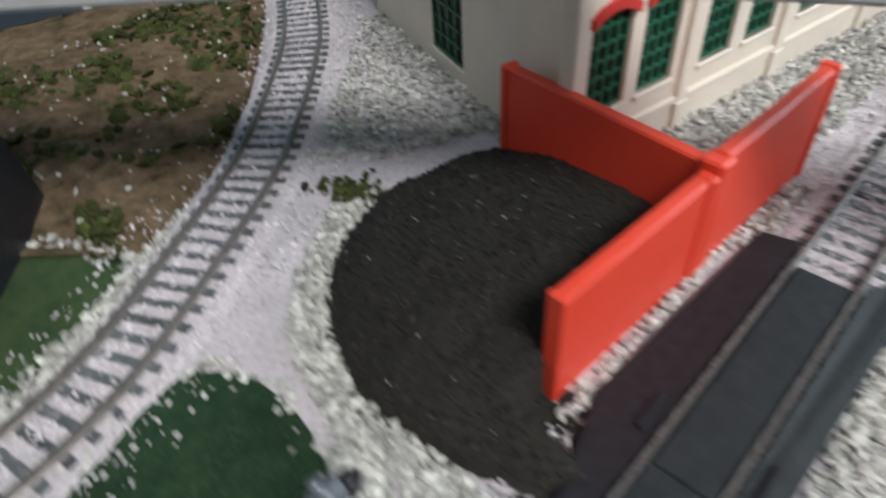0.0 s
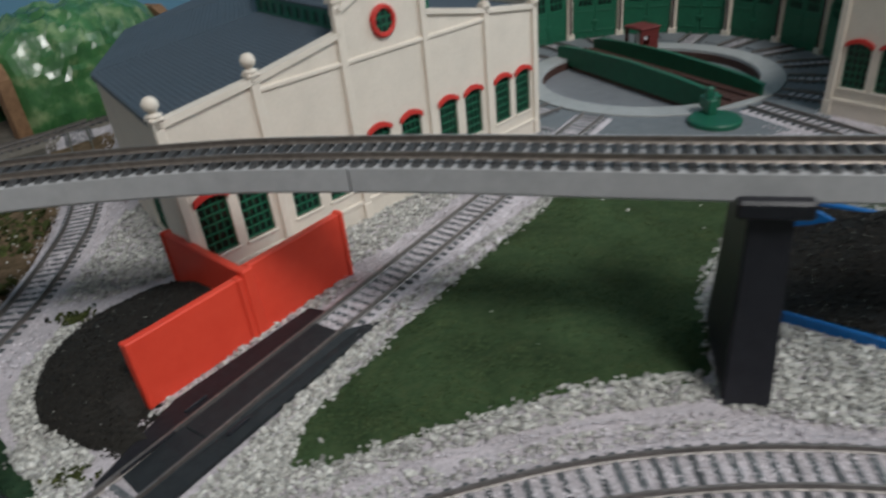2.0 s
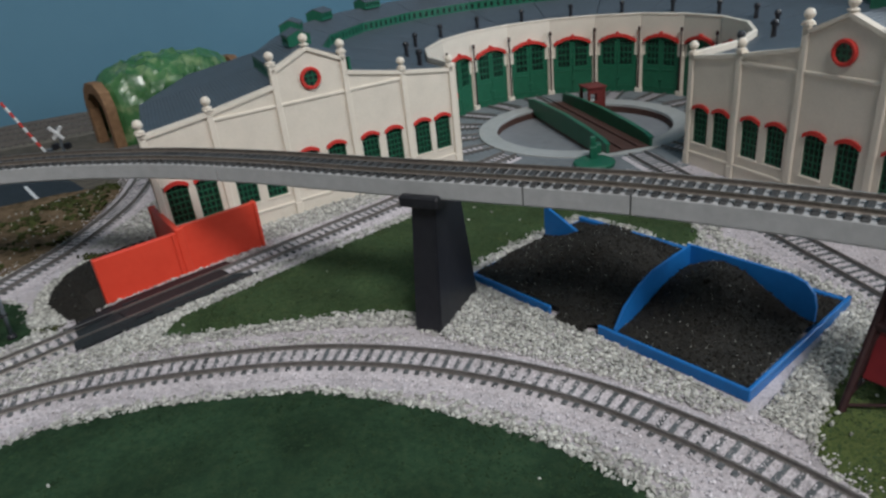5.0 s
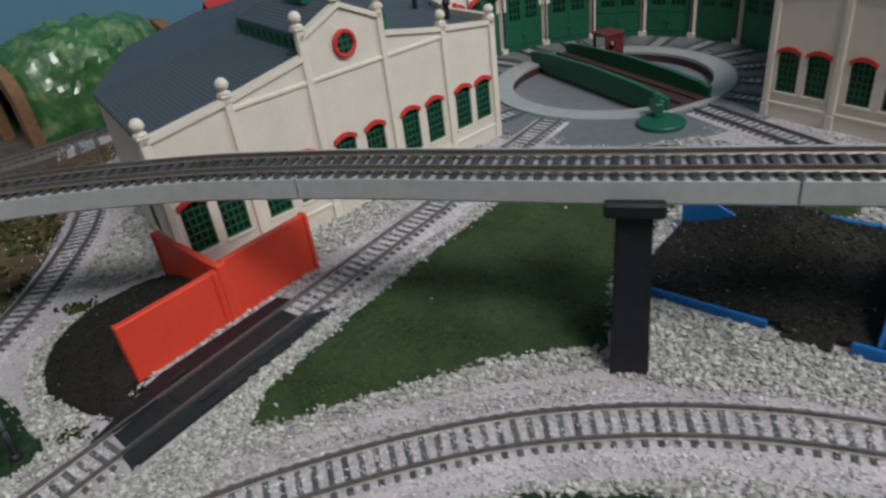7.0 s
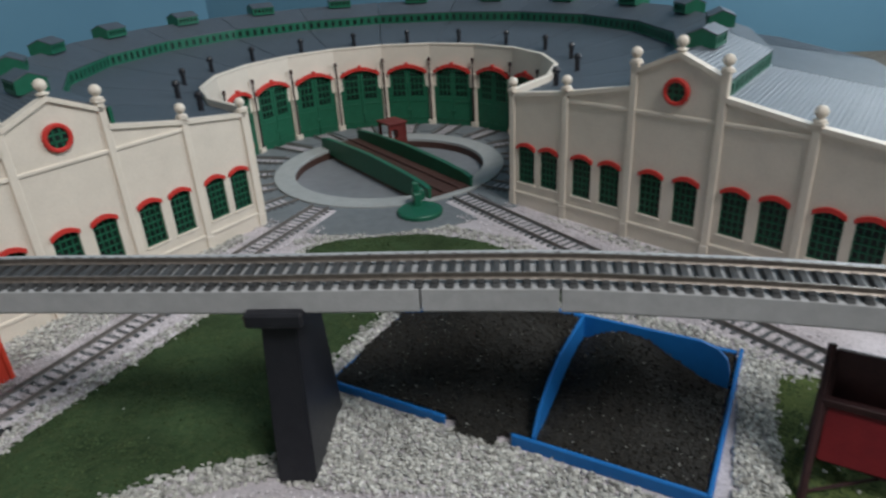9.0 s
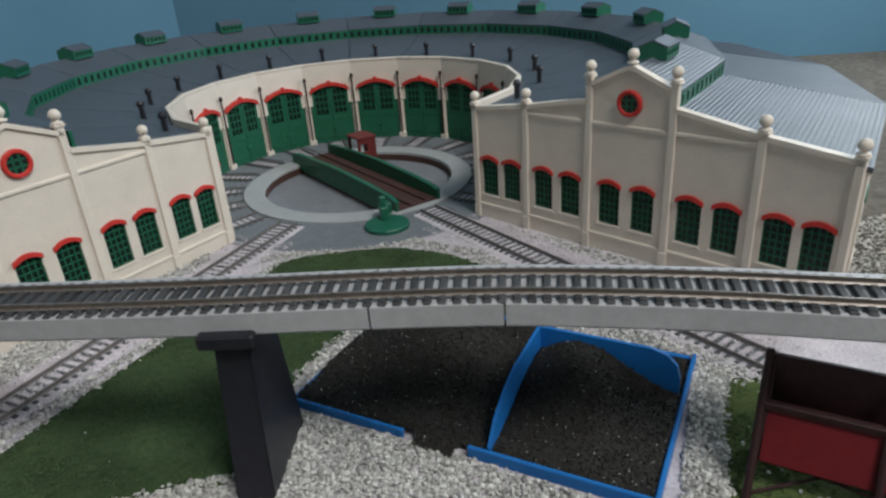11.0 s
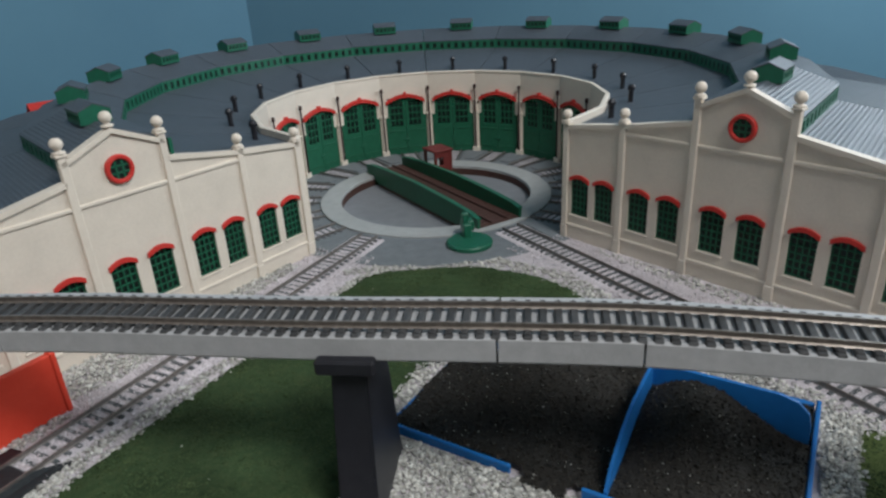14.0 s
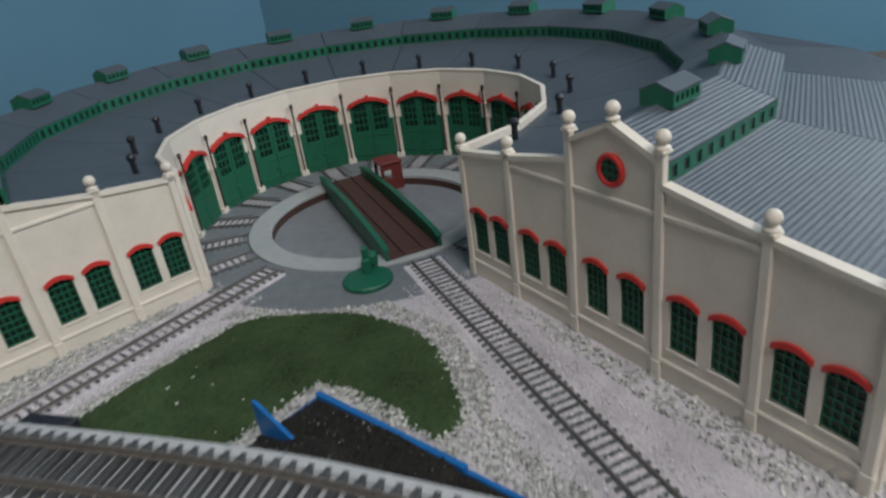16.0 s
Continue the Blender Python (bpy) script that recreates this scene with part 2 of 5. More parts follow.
class Shape:
    """Collects vertices and faces in millimetres."""

    def __init__(self):
        self.v, self.f = [], []

    def add(self, verts, faces):
        n = len(self.v)
        self.v += [tuple(p) for p in verts]
        self.f += [tuple(n + i for i in q) for q in faces]
        return self

    def box(self, x0, x1, y0, y1, z0, z1, c=0.0, m=None):
        c = min(c, 0.45 * min(x1 - x0, y1 - y0, z1 - z0))
        if c <= 0:
            vs = [(x, y, z) for z in (z0, z1) for y in (y0, y1) for x in (x0, x1)]
            fs = [(0, 2, 3, 1), (4, 5, 7, 6), (0, 1, 5, 4), (2, 6, 7, 3), (0, 4, 6, 2), (1, 3, 7, 5)]
        else:
            b = bmesh.new()
            bmesh.ops.create_cube(b, size=1.0)
            for v in b.verts:
                v.co = Vector((x0 + (v.co.x + 0.5) * (x1 - x0), y0 + (v.co.y + 0.5) * (y1 - y0), z0 + (v.co.z + 0.5) * (z1 - z0)))
            bmesh.ops.bevel(b, geom=b.edges[:], offset=c, segments=1, affect="EDGES")
            b.verts.index_update()
            vs, fs = [tuple(v.co) for v in b.verts], [[v.index for v in q.verts] for q in b.faces]
            b.free()
        if m is not None:
            vs = [tuple(m @ Vector(p)) for p in vs]
        return self.add(vs, fs)

    def prism(self, outline, z0, z1, m=None):
        """An upright prism over an outline given anticlockwise."""
        n = len(outline)
        vs = [(x, y, z0) for x, y in outline] + [(x, y, z1) for x, y in outline]
        fs = [tuple(reversed(range(n))), tuple(range(n, 2 * n))] + [(i, (i + 1) % n, n + (i + 1) % n, n + i) for i in range(n)]
        if m is not None:
            vs = [tuple(m @ Vector(p)) for p in vs]
        return self.add(vs, fs)

    def lathe(self, profile, n=16, m=None):
        """Turns (r, z) pairs round the z axis."""
        vs = [(r * math.cos(2 * math.pi * k / n), r * math.sin(2 * math.pi * k / n), z) for r, z in profile for k in range(n)]
        fs = [(j * n + k, j * n + (k + 1) % n, (j + 1) * n + (k + 1) % n, (j + 1) * n + k) for j in range(len(profile) - 1) for k in range(n)]
        fs += [tuple(reversed(range(n))), tuple(range((len(profile) - 1) * n, len(profile) * n))]
        if m is not None:
            vs = [tuple(m @ Vector(p)) for p in vs]
        return self.add(vs, fs)

    def rod(self, a, b, r, n=8, r2=None):
        a, b = Vector(a), Vector(b)
        m = Matrix.Translation(a) @ (b - a).to_track_quat("Z", "Y").to_matrix().to_4x4()
        return self.lathe([(r, 0), (r2 or r, (b - a).length)], n, m)

    def mesh(self, name, material, smooth=False):
        me = bpy.data.meshes.new(name)
        me.from_pydata([(x * MM, y * MM, z * MM) for x, y, z in self.v], [], self.f)
        me.materials.append(material)
        if smooth:
            me.shade_smooth()
        me.update()
        return me


def at(x, y, z=0.0, turn=0.0):
    """A pose from millimetres and a turn about z in degrees."""
    return pose(x * MM, y * MM, z * MM, 0, 0, turn)


def put(name, me, m=None, parent=None, label=""):
    ob = new(name, me)
    if parent is not None:
        ob.parent = parent
    if m is not None:
        ob.matrix_basis = m
    return tagged(ob, label)


def thing(name, label, category, m=None, group="", kind=""):
    ob = new(name)
    ob.empty_display_size = 0.005
    if m is not None:
        ob.matrix_basis = m
    return tagged(ob, label, category, group, kind)


def bend(points, step):
    """Points at even steps along a smooth curve through the given ones: (x, y, heading)."""
    p = np.array(points, float)
    p = np.vstack([2 * p[0] - p[1], p, 2 * p[-1] - p[-2]])
    fine = []
    for i in range(1, len(p) - 2):
        for u in np.linspace(0, 1, 60, endpoint=False):
            a, b, c, d = p[i - 1 : i + 3]
            fine.append(0.5 * (2 * b + (c - a) * u + (2 * a - 5 * b + 4 * c - d) * u**2 + (3 * b - a - 3 * c + d) * u**3))
    fine = np.array(fine + [p[-2]])
    run = np.r_[0, np.cumsum(np.hypot(*np.diff(fine, axis=0).T))]
    s = np.arange(0, run[-1], step)
    x, y = np.interp(s, run, fine[:, 0]), np.interp(s, run, fine[:, 1])
    head = np.arctan2(np.gradient(y), np.gradient(x))
    return np.c_[x, y, head]


def sweep(shape, line, section, z=0.0):
    """Carries a closed (across, up) section along a line of (x, y, heading)."""
    n = len(section)
    vs = [(x - math.sin(h) * a, y + math.cos(h) * a, z + u) for x, y, h in line for a, u in section]
    fs = [(j * n + k, j * n + (k + 1) % n, (j + 1) * n + (k + 1) % n, (j + 1) * n + k) for j in range(len(line) - 1) for k in range(n)]
    fs += [tuple(reversed(range(n))), tuple(range((len(line) - 1) * n, len(line) * n))]
    return shape.add(vs, fs)


def inside(points, poly):
    """Which of the points lie in the polygon."""
    x, y = points[:, 0], points[:, 1]
    hit = np.zeros(len(points), bool)
    q = np.array(poly, float)
    for (x0, y0), (x1, y1) in zip(q, np.roll(q, -1, 0)):
        cross = ((y0 > y) != (y1 > y)) & (x < (x1 - x0) * (y - y0) / (y1 - y0 + 1e-9) + x0)
        hit ^= cross
    return hit


RNG = np.random.default_rng(7)
ICO_V = np.array([(0, 0, 1), (1, 0, 0.15), (0.3, 0.95, -0.1), (-0.8, 0.6, 0.1), (-0.8, -0.6, -0.1), (0.3, -0.95, 0.1), (0, 0, -1)], float)
ICO_F = np.array([(0, 1, 2), (0, 2, 3), (0, 3, 4), (0, 4, 5), (0, 5, 1), (6, 2, 1), (6, 3, 2), (6, 4, 3), (6, 5, 4), (6, 1, 5)])


def chips(name, centres, sizes, material, flat=0.7):
    """Many small irregular chips in one mesh."""
    n = len(centres)
    v = ICO_V[None] * (1 + RNG.uniform(-0.3, 0.3, (n, 7, 1))) * sizes[:, None, None] * RNG.uniform(0.7, 1.3, (n, 1, 3)) * np.array([1, 1, flat])
    a, t = RNG.uniform(0, 6.283, n), RNG.uniform(-1.0, 1.0, n)
    ca, sa, ct, st = np.cos(a), np.sin(a), np.cos(t), np.sin(t)
    y, z = v[..., 1] * ct[:, None] - v[..., 2] * st[:, None], v[..., 1] * st[:, None] + v[..., 2] * ct[:, None]
    v = np.stack([v[..., 0] * ca[:, None] - y * sa[:, None], v[..., 0] * sa[:, None] + y * ca[:, None], z], -1)
    v = (v + np.array(centres)[:, None]) * MM
    f = ICO_F[None] + 7 * np.arange(n)[:, None, None]
    me = bpy.data.meshes.new(name)
    me.from_pydata(v.reshape(-1, 3).tolist(), [], f.reshape(-1, 3).tolist())
    me.materials.append(material)
    me.update()
    return me


def strew(poly, per_mm2, avoid=()):
    """Random points in a polygon, outside the polygons to avoid."""
    q = np.array(poly, float)
    lo, hi = q.min(0), q.max(0)
    n = int(per_mm2 * np.prod(hi - lo))
    p = RNG.uniform(lo, hi, (n, 2))
    p = p[inside(p, q)]
    for a in avoid:
        p = p[~inside(p, a)]
    return p


def swell(x, y, s=0.03, amp=1.0, off=0.0):
    return amp * noise.noise(Vector((x * s + off, y * s, off)))


def turf_top(pts, poly, rise, amp=0.8):
    """Height of a turf sheet over its outline's points."""
    loop = bend([*poly, poly[0]], 2.0)[:, :2]
    d = np.array([np.sqrt(((loop - p) ** 2).sum(1).min()) for p in pts])
    w = np.array([noise.noise(Vector((x * 0.045, y * 0.045, 3))) for x, y in pts])
    return 0.3 + rise * (1 - np.exp(-d / 4.0)) * (1 + amp * w), d


def fringe(poly, per_mm, spread):
    """Points scattered along an outline, thinning out to both sides."""
    loop = bend([*poly, poly[0]], 1.0)[:, :2]
    p = loop[RNG.integers(0, len(loop), int(len(loop) * per_mm))]
    return p + RNG.normal(0, spread, p.shape) + RNG.uniform(-0.5, 0.5, p.shape)


def patch(name, poly, material, z, rise, step, ragged, label, category, amp=0.8, kind="stuff"):
    """A low ragged-edged sheet over a polygon that swells a little in the middle."""
    q = np.array(poly, float)
    loop = bend([*poly, poly[0]], step)[:, :2]
    loop = np.array([(x + swell(x, y, 0.35, ragged) + swell(x, y, 0.9, ragged * 0.6), y + swell(x, y, 0.35, ragged, 9) + swell(x, y, 0.9, ragged * 0.6, 9)) for x, y in loop])
    b = bmesh.new()
    ring = [b.verts.new((x, y, 0)) for x, y in loop]
    face = b.faces.new(ring)
    bmesh.ops.triangulate(b, faces=[face], ngon_method="EAR_CLIP")
    lo, hi = loop.min(0), loop.max(0)
    for axis, k in ((0, step * 2.2), (1, step * 2.2)):
        for c in np.arange(lo[axis] + k / 2, hi[axis], k):
            no = (1, 0, 0) if axis == 0 else (0, 1, 0)
            co = (c, 0, 0) if axis == 0 else (0, c, 0)
            bmesh.ops.bisect_plane(b, geom=b.verts[:] + b.edges[:] + b.faces[:], plane_co=co, plane_no=no)
    b.verts.ensure_lookup_table()
    edge = {v for e in b.edges if e.is_boundary for v in e.verts}
    for v in b.verts:
        x, y = v.co.x, v.co.y
        d = np.sqrt(((loop - (x, y)) ** 2).sum(1).min())
        v.co.z = z if v in edge else z + rise * (1 - math.exp(-d / 4.0)) * (1 + amp * noise.noise(Vector((x * 0.045, y * 0.045, 3)))) + 0.25 * noise.noise(Vector((x * 0.5, y * 0.5, 1)))
    bmesh.ops.scale(b, vec=(MM, MM, MM), verts=b.verts[:])
    me = bpy.data.meshes.new(name)
    b.to_mesh(me)
    b.free()
    me.materials.append(material)
    me.shade_smooth()
    return tagged(new(name, me), label, category, kind=kind)


# ---- the plan, in millimetres ----
CX, CY = 220.2, 272.5
R_IN, R_OUT, R_MID = 93.6, 250.0, 171.0
STEP, A_RIGHT, STALLS = 20.08, -60.8, 14
A_LEFT = A_RIGHT + STALLS * STEP


def ray(deg, r):
    return CX + r * math.cos(radians(deg)), CY + r * math.sin(radians(deg))


TRACK_LEFT = [ray(A_LEFT + 10.04, r) for r in (70, 150, 220, 290, 360)]
TRACK_RIGHT = [ray(A_RIGHT - 10.04, r) for r in (70, 130, 200, 270, 340, 420)]
TRACK_FRONT = [(-60, -68), (-20, -30), (17, -5), (46, 10.7), (82, 20.4), (121, 24.4), (159.5, 19.8), (194.5, 7.5), (222.8, -10.8), (246, -32), (268, -62), (280, -100)]
TRACK_SIDE = [(-62, 15), (-50, 38), (-40.5, 54), (-35, 68.5), (-31, 90), (-28.5, 108), (-28, 122), (-29, 145), (-32, 170), (-40, 200), (-55, 240), (-78, 290)]
VIADUCT = [(-190, 42), (-130, 68), (-75, 84), (-22, 90), (10, 91), (48, 86.5), (75, 79.5), (98.5, 72), (120, 64), (150, 53), (188, 40), (216, 29.5), (241, 17.5), (258, 8.5), (274, -1), (292, -12), (330, -38), (380, -78)]
TURF_MIDDLE = [(60, 38.5), (56.5, 45), (59, 53), (66, 60), (81, 80), (102, 104), (128, 133), (147, 154), (170, 177), (195, 176), (220, 169), (243, 146), (250, 122), (252, 101), (244, 93), (232, 103), (214, 121), (206, 127), (198, 121), (184, 106), (170, 91), (160, 76), (156, 62), (147, 48), (130, 50), (117, 50), (98, 45.5), (79, 42), (68, 39)]
TURF_FRONT = [(10, -40), (50, -6), (79, 4), (98, 7), (120, 9), (141, 6), (164, -1.2), (190, -12), (212, -30), (228, -60), (232, -150), (0, -150), (-5, -80)]
TURF_SIGNAL = [(-34, 50), (-30, 62), (-22, 67), (-12, 63.5), (-6.5, 57.5), (-1, 50), (4.5, 46), (8.0, 42.5), (6, 38), (1.5, 33), (0.5, 29), (-4, 25), (-25, 12), (-50, -10), (-62, -4), (-46, 34)]
TURF_TIPPLE = [(284, 38), (273, 23), (259, 3), (249, -16), (262, -50), (300, -70), (380, -30), (330, 12), (310, 28), (294, 33)]
TURF_TRACKSIDE = [(-45.5, 58), (-42, 72), (-40, 86), (-60, 92), (-85, 88), (-95, 50), (-60, 40)]
SCRUB = [(-40.5, 89), (-37, 106), (-36.5, 130), (-40, 155), (-45, 180), (-52, 203), (-63, 206), (-72, 190), (-82, 175), (-95, 163), (-113, 154), (-150, 140), (-190, 127), (-190, 84), (-120, 88), (-60, 92)]
ROAD = [(-70, 192), (-79, 176), (-93, 163), (-122, 160), (-150, 176), (-160, 206), (-140, 232), (-114, 232), (-82, 208)]

# ---- setting ----
LEFT_A, CORNER, RIGHT_A = (-520, 232), (112, 650), (800, 400)


def wall_between(name, a, b, z0, z1, material, label):
    d = Vector((b[0] - a[0], b[1] - a[1]))
    s = Shape().box(0, d.length, 0, 25, z0, z1)
    return tagged(put(name, s.mesh(name, material), at(*a, 0, math.degrees(math.atan2(d.y, d.x)))), label, "wall", kind="structure")


wall_between("wall_west", LEFT_A, CORNER, -25, 1500, M_WALL, "plain blue painted backdrop wall behind the layout")
wall_between("wall_north", CORNER, RIGHT_A, -25, 1500, M_WALL, "plain blue painted backdrop wall behind the roundhouse")
wall_between("wall_east", (800, 400), (1400, -1600), -25, 1500, M_ROOM, "plain grey room wall beyond the layout")
wall_between("wall_south", (1400, -1600), (-1400, -1600), -25, 1500, M_ROOM, "plain grey room wall behind the layout edge")
wall_between("wall_southwest", (-1400, -1600), LEFT_A, -25, 1500, M_ROOM, "plain grey room wall beside the layout")
tagged(put("ceiling", Shape().box(-1500, 1500, -1700, 800, 1500, 1530).mesh("ceiling", M_ROOM)), "plain pale ceiling over the layout room", "ceiling", kind="structure")
PIT = 56.0
bg = bmesh.new()
rim_pts = [(CX + PIT * math.cos(2 * math.pi * k / 72), CY + PIT * math.sin(2 * math.pi * k / 72)) for k in range(72)]
for loop in ([(-1500, -1700), (1500, -1700), (1500, 800), (-1500, 800)], rim_pts):
    ring = [bg.verts.new((x * MM, y * MM, -0.3 * MM)) for x, y in loop]
    for v0, v1 in zip(ring, ring[1:] + ring[:1]):
        bg.edges.new((v0, v1))
bmesh.ops.triangle_fill(bg, use_beauty=True, use_dissolve=False, edges=bg.edges[:], normal=(0, 0, 1))
me = bpy.data.meshes.new("ground")
bg.to_mesh(me)
bg.free()
me.materials.append(M_GROUND)
tagged(put("ground", me), "brown-grey scenery base sheet of the railway layout", "ground", kind="structure")
tagged(put("floor", Shape().box(-1500, 1500, -1700, 800, -40, -20).mesh("floor", M_ROOM)), "plain floor closing the space under the layout", "floor", kind="structure")

BALLAST = [(-64, 20), (-45, 57), (-40, 86), (-36, 105), (-35.5, 130), (-39, 156), (-46, 190), (-60, 240), (-82, 292), (-50, 300), (-10, 230), (10, 150)]
BALLAST += [ray(A_LEFT - 3, r) for r in (245, 190, 140, 98)] + [ray(a, 95.0) for a in np.linspace(A_LEFT - 2, 360 + A_RIGHT + 2, 14)] + [ray(A_RIGHT + 3, r) for r in (98, 140, 190, 250)]
BALLAST += [(400, 40), (420, -120), (260, -170), (-40, -170), (-75, -60)]
patch("ballast_bed", BALLAST, M_GRIT, -0.1, 0.35, 6.0, 1.2, "fine lavender-white ballast spread between the tracks", "ballast", kind="structure")

# ---- turf, scrub and road ----
patch("turf", TURF_MIDDLE, M_GRASS, 0.3, 1.5, 2.2, 1.3, "mid-green flock turf rolling between the two tracks", "grass")
patch("turf", TURF_FRONT, M_GRASS_DARK, 0.3, 1.2, 3.5, 1.3, "deep green flock turf inside the front curve", "grass")
patch("turf", TURF_SIGNAL, M_GRASS_DARK, 0.3, 1.0, 2.2, 1.0, "deep green flock turf patch beside the signal frame", "grass")
patch("turf", TURF_TIPPLE, M_GRASS_OLIVE, 0.3, 1.2, 2.6, 1.3, "olive green flock turf under the coal tipple", "grass")
patch("turf", TURF_TRACKSIDE, M_GRASS, 0.3, 1.0, 2.4, 1.0, "green flock turf strip beside the side track", "grass")
patch("scrub", SCRUB, M_SCRUB, 0.3, 2.0, 3.0, 1.2, "brown and olive scatter scrubland beside the side track", "scrubland")
patch("scrub", [(-87, 255), (-71, 270), (-60, 285), (-52, 270), (-49, 246), (-57, 230), (-80, 236)], M_SCRUB, 0.3, 2.0, 3.0, 1.2, "olive and brown scrub strip below the tunnel hill", "scrubland")
patch("road", ROAD, M_ROAD, 0.2, 0.6, 4.0, 0.5, "dark grey model road leading to the crossing", "road", 0.1, kind="structure")
patch("turf", [(-120, 190), (-160, 178), (-240, 190), (-260, 240), (-190, 234)], M_GRASS_DARK, 0.25, 1.0, 4.0, 1.0, "dull green turf beside the model road", "grass")

# ---- tracks ----
TIE = Shape().box(-0.74, 0.74, -6.7, 6.7, 0, 1.3, 0.15)
TIE_MESH, TIE_DUSTY = TIE.mesh("tie", M_TIE), TIE.mesh("tie", M_TIE_DUSTY)
RAIL = [(-0.5, 0), (0.5, 0), (0.18, 0.3), (0.15, 0.95), (0.27, 1.1), (0.27, 1.5), (-0.27, 1.5), (-0.27, 1.1), (-0.15, 0.95), (-0.18, 0.3)]


def track(points, z, tie_mesh, rail_material, label, pitch=3.5, rail_up=1.25, parent=None):
    if parent is None:
        parent = thing("track", label, "railway track")
    line = bend(points, 2.5)
    for side in (-4.5, 4.5):
        put("rail", sweep(Shape(), line, [(a + side, u) for a, u in RAIL], z + rail_up).mesh("rail", rail_material), None, parent)
    if tie_mesh is TIE_DUSTY:
        bed = [(-11, -0.6), (11, -0.6), (8.0, 0.7), (5.6, 0.85), (4.2, 0.95), (0, 1.0), (-4.2, 0.95), (-5.6, 0.85), (-8.0, 0.7)]
        put("ballast_bed", sweep(Shape(), bend(points, 2.0), bed, z).mesh("ballast_bed", M_GRIT), None, parent)
    else:
        bed = [(-12.5, -0.6), (12.5, -0.6), (8.5, 0.7), (-8.5, 0.7)]
        put("ballast_bed", sweep(Shape(), bend(points, 6.0), bed, z).mesh("ballast_bed", M_TAN), None, parent)
    for x, y, h in bend(points, pitch):
        put("tie", tie_mesh, at(x, y, z + RNG.uniform(-0.12, 0.1), math.degrees(h) + RNG.uniform(-1.2, 1.2)), parent)
    return parent


track(TRACK_LEFT, 0.2, TIE_DUSTY, M_RAIL, "dusty ballasted track running over the coal grating")
track(TRACK_RIGHT, 0.2, TIE_DUSTY, M_RAIL, "dusty ballasted track beside the roundhouse end wall")
track(TRACK_FRONT, 0.2, TIE_DUSTY, M_RAIL, "curved ballasted track round the front turf")
track(TRACK_SIDE, 0.2, TIE_DUSTY, M_RAIL, "curved ballasted side track passing the scrubland")

track([(-205, 222), (-150, 250), (-118, 267), (-92, 286), (-72, 308), (-52, 336)], 0.2, TIE_MESH, M_RAIL, "dark spur track passing the foil hill", 4.0)

# ---- viaduct with its piers ----
viaduct = thing("viaduct", "pale grey plastic viaduct carrying a dark curved track", "viaduct")
LINE_V = bend(VIADUCT, 3.0)
DECK = [(-7.4, 0), (9.8, 0), (10.2, 0.5), (10.2, 6.0), (9.9, 6.3), (7.7, 6.3), (7.3, 5.4), (-6.3, 5.4), (-6.7, 5.9), (-7.4, 5.9), (-7.7, 5.6), (-7.7, 0.5)]
DECK_Z = 44.6


def along(x):
    return int(np.argmin(abs(LINE_V[:, 0] - x)))


CUTS = [0, along(-110), along(-20), along(79), along(187.5), along(215.5), along(300), len(LINE_V) - 1]
for a, b in zip(CUTS, CUTS[1:]):
    seg = LINE_V[a : b + 1].copy()
    for end, other, k in ((0, 1, 0.25), (-1, -2, 0.25)):
        seg[end, :2] += (seg[other, :2] - seg[end, :2]) / np.hypot(*(seg[other, :2] - seg[end, :2])) * k
    put("deck_section", sweep(Shape(), seg, DECK, DECK_Z).mesh("deck_section", M_CONCRETE), None, viaduct)
v_line = bend(VIADUCT, 3.3)
for side in (-4.6, 4.6):
    put("rail", sweep(Shape(), LINE_V, [(a + side, u) for a, u in RAIL], DECK_Z + 6.6).mesh("rail", M_RAIL_SHINY), None, viaduct, "worn nickel rail")
VTIE = Shape().box(-0.8, 0.8, -6.5, 7.2, 0, 1.4, 0.15).box(-1.0, 1.0, -7.55, -5.6, 0.0, 1.0, 0.25).box(-0.85, 0.85, 6.8, 8.9, 0.0, 1.2, 0.4).mesh("tie", M_TIE)
for x, y, h in v_line:
    put("tie", VTIE, at(x, y, DECK_Z + 5.3, math.degrees(h)), viaduct)


def pier(x, y, turn, top):
    p = thing("viaduct_pier", "tapered black plastic pier under the viaduct", "pier", at(x, y, 0, turn), "viaduct piers")
    s = Shape()
    w0, w1, d0, d1, zt = 4.7, 4.0, 15.0, 9.0, top - 1.0
    s.add([(-w0, -d0, 0), (w0, -d0, 0), (w0, d0, 0), (-w0, d0, 0), (-w1, -d1, zt), (w1, -d1, zt), (w1, d1, zt), (-w1, d1, zt)],
          [(3, 2, 1, 0), (4, 5, 6, 7), (0, 1, 5, 4), (1, 2, 6, 5), (2, 3, 7, 6), (3, 0, 4, 7)])
    b = bmesh.new()
    me = s.mesh("shaft", M_DARK)
    b.from_mesh(me)
    bmesh.ops.bevel(b, geom=b.edges[:], offset=0.4 * MM, segments=2, affect="EDGES")
    b.to_mesh(me)
    b.free()
    put("shaft", me, None, p)
    cap = Shape().box(-6.6, 6.6, -12.2, -9.0, top - 2.2, top + 1.5, 0.6).box(-6.6, 6.6, 10.4, 17.0, top - 2.2, top + 1.2, 0.6).box(-6.5, 6.5, 9.0, 10.6, top - 2.2, top - 0.1).box(-6.4, 6.4, -9.4, 9.4, top - 2.0, top + 0.1)
    put("cap", cap.mesh("cap", M_DARK), None, p)
    return p


pier(157, 52.5, -19, 46.0 - 1.5)
pier(-66, 88.5, 14, 44.5)
pier(345, -50.0, -39, 44.5)

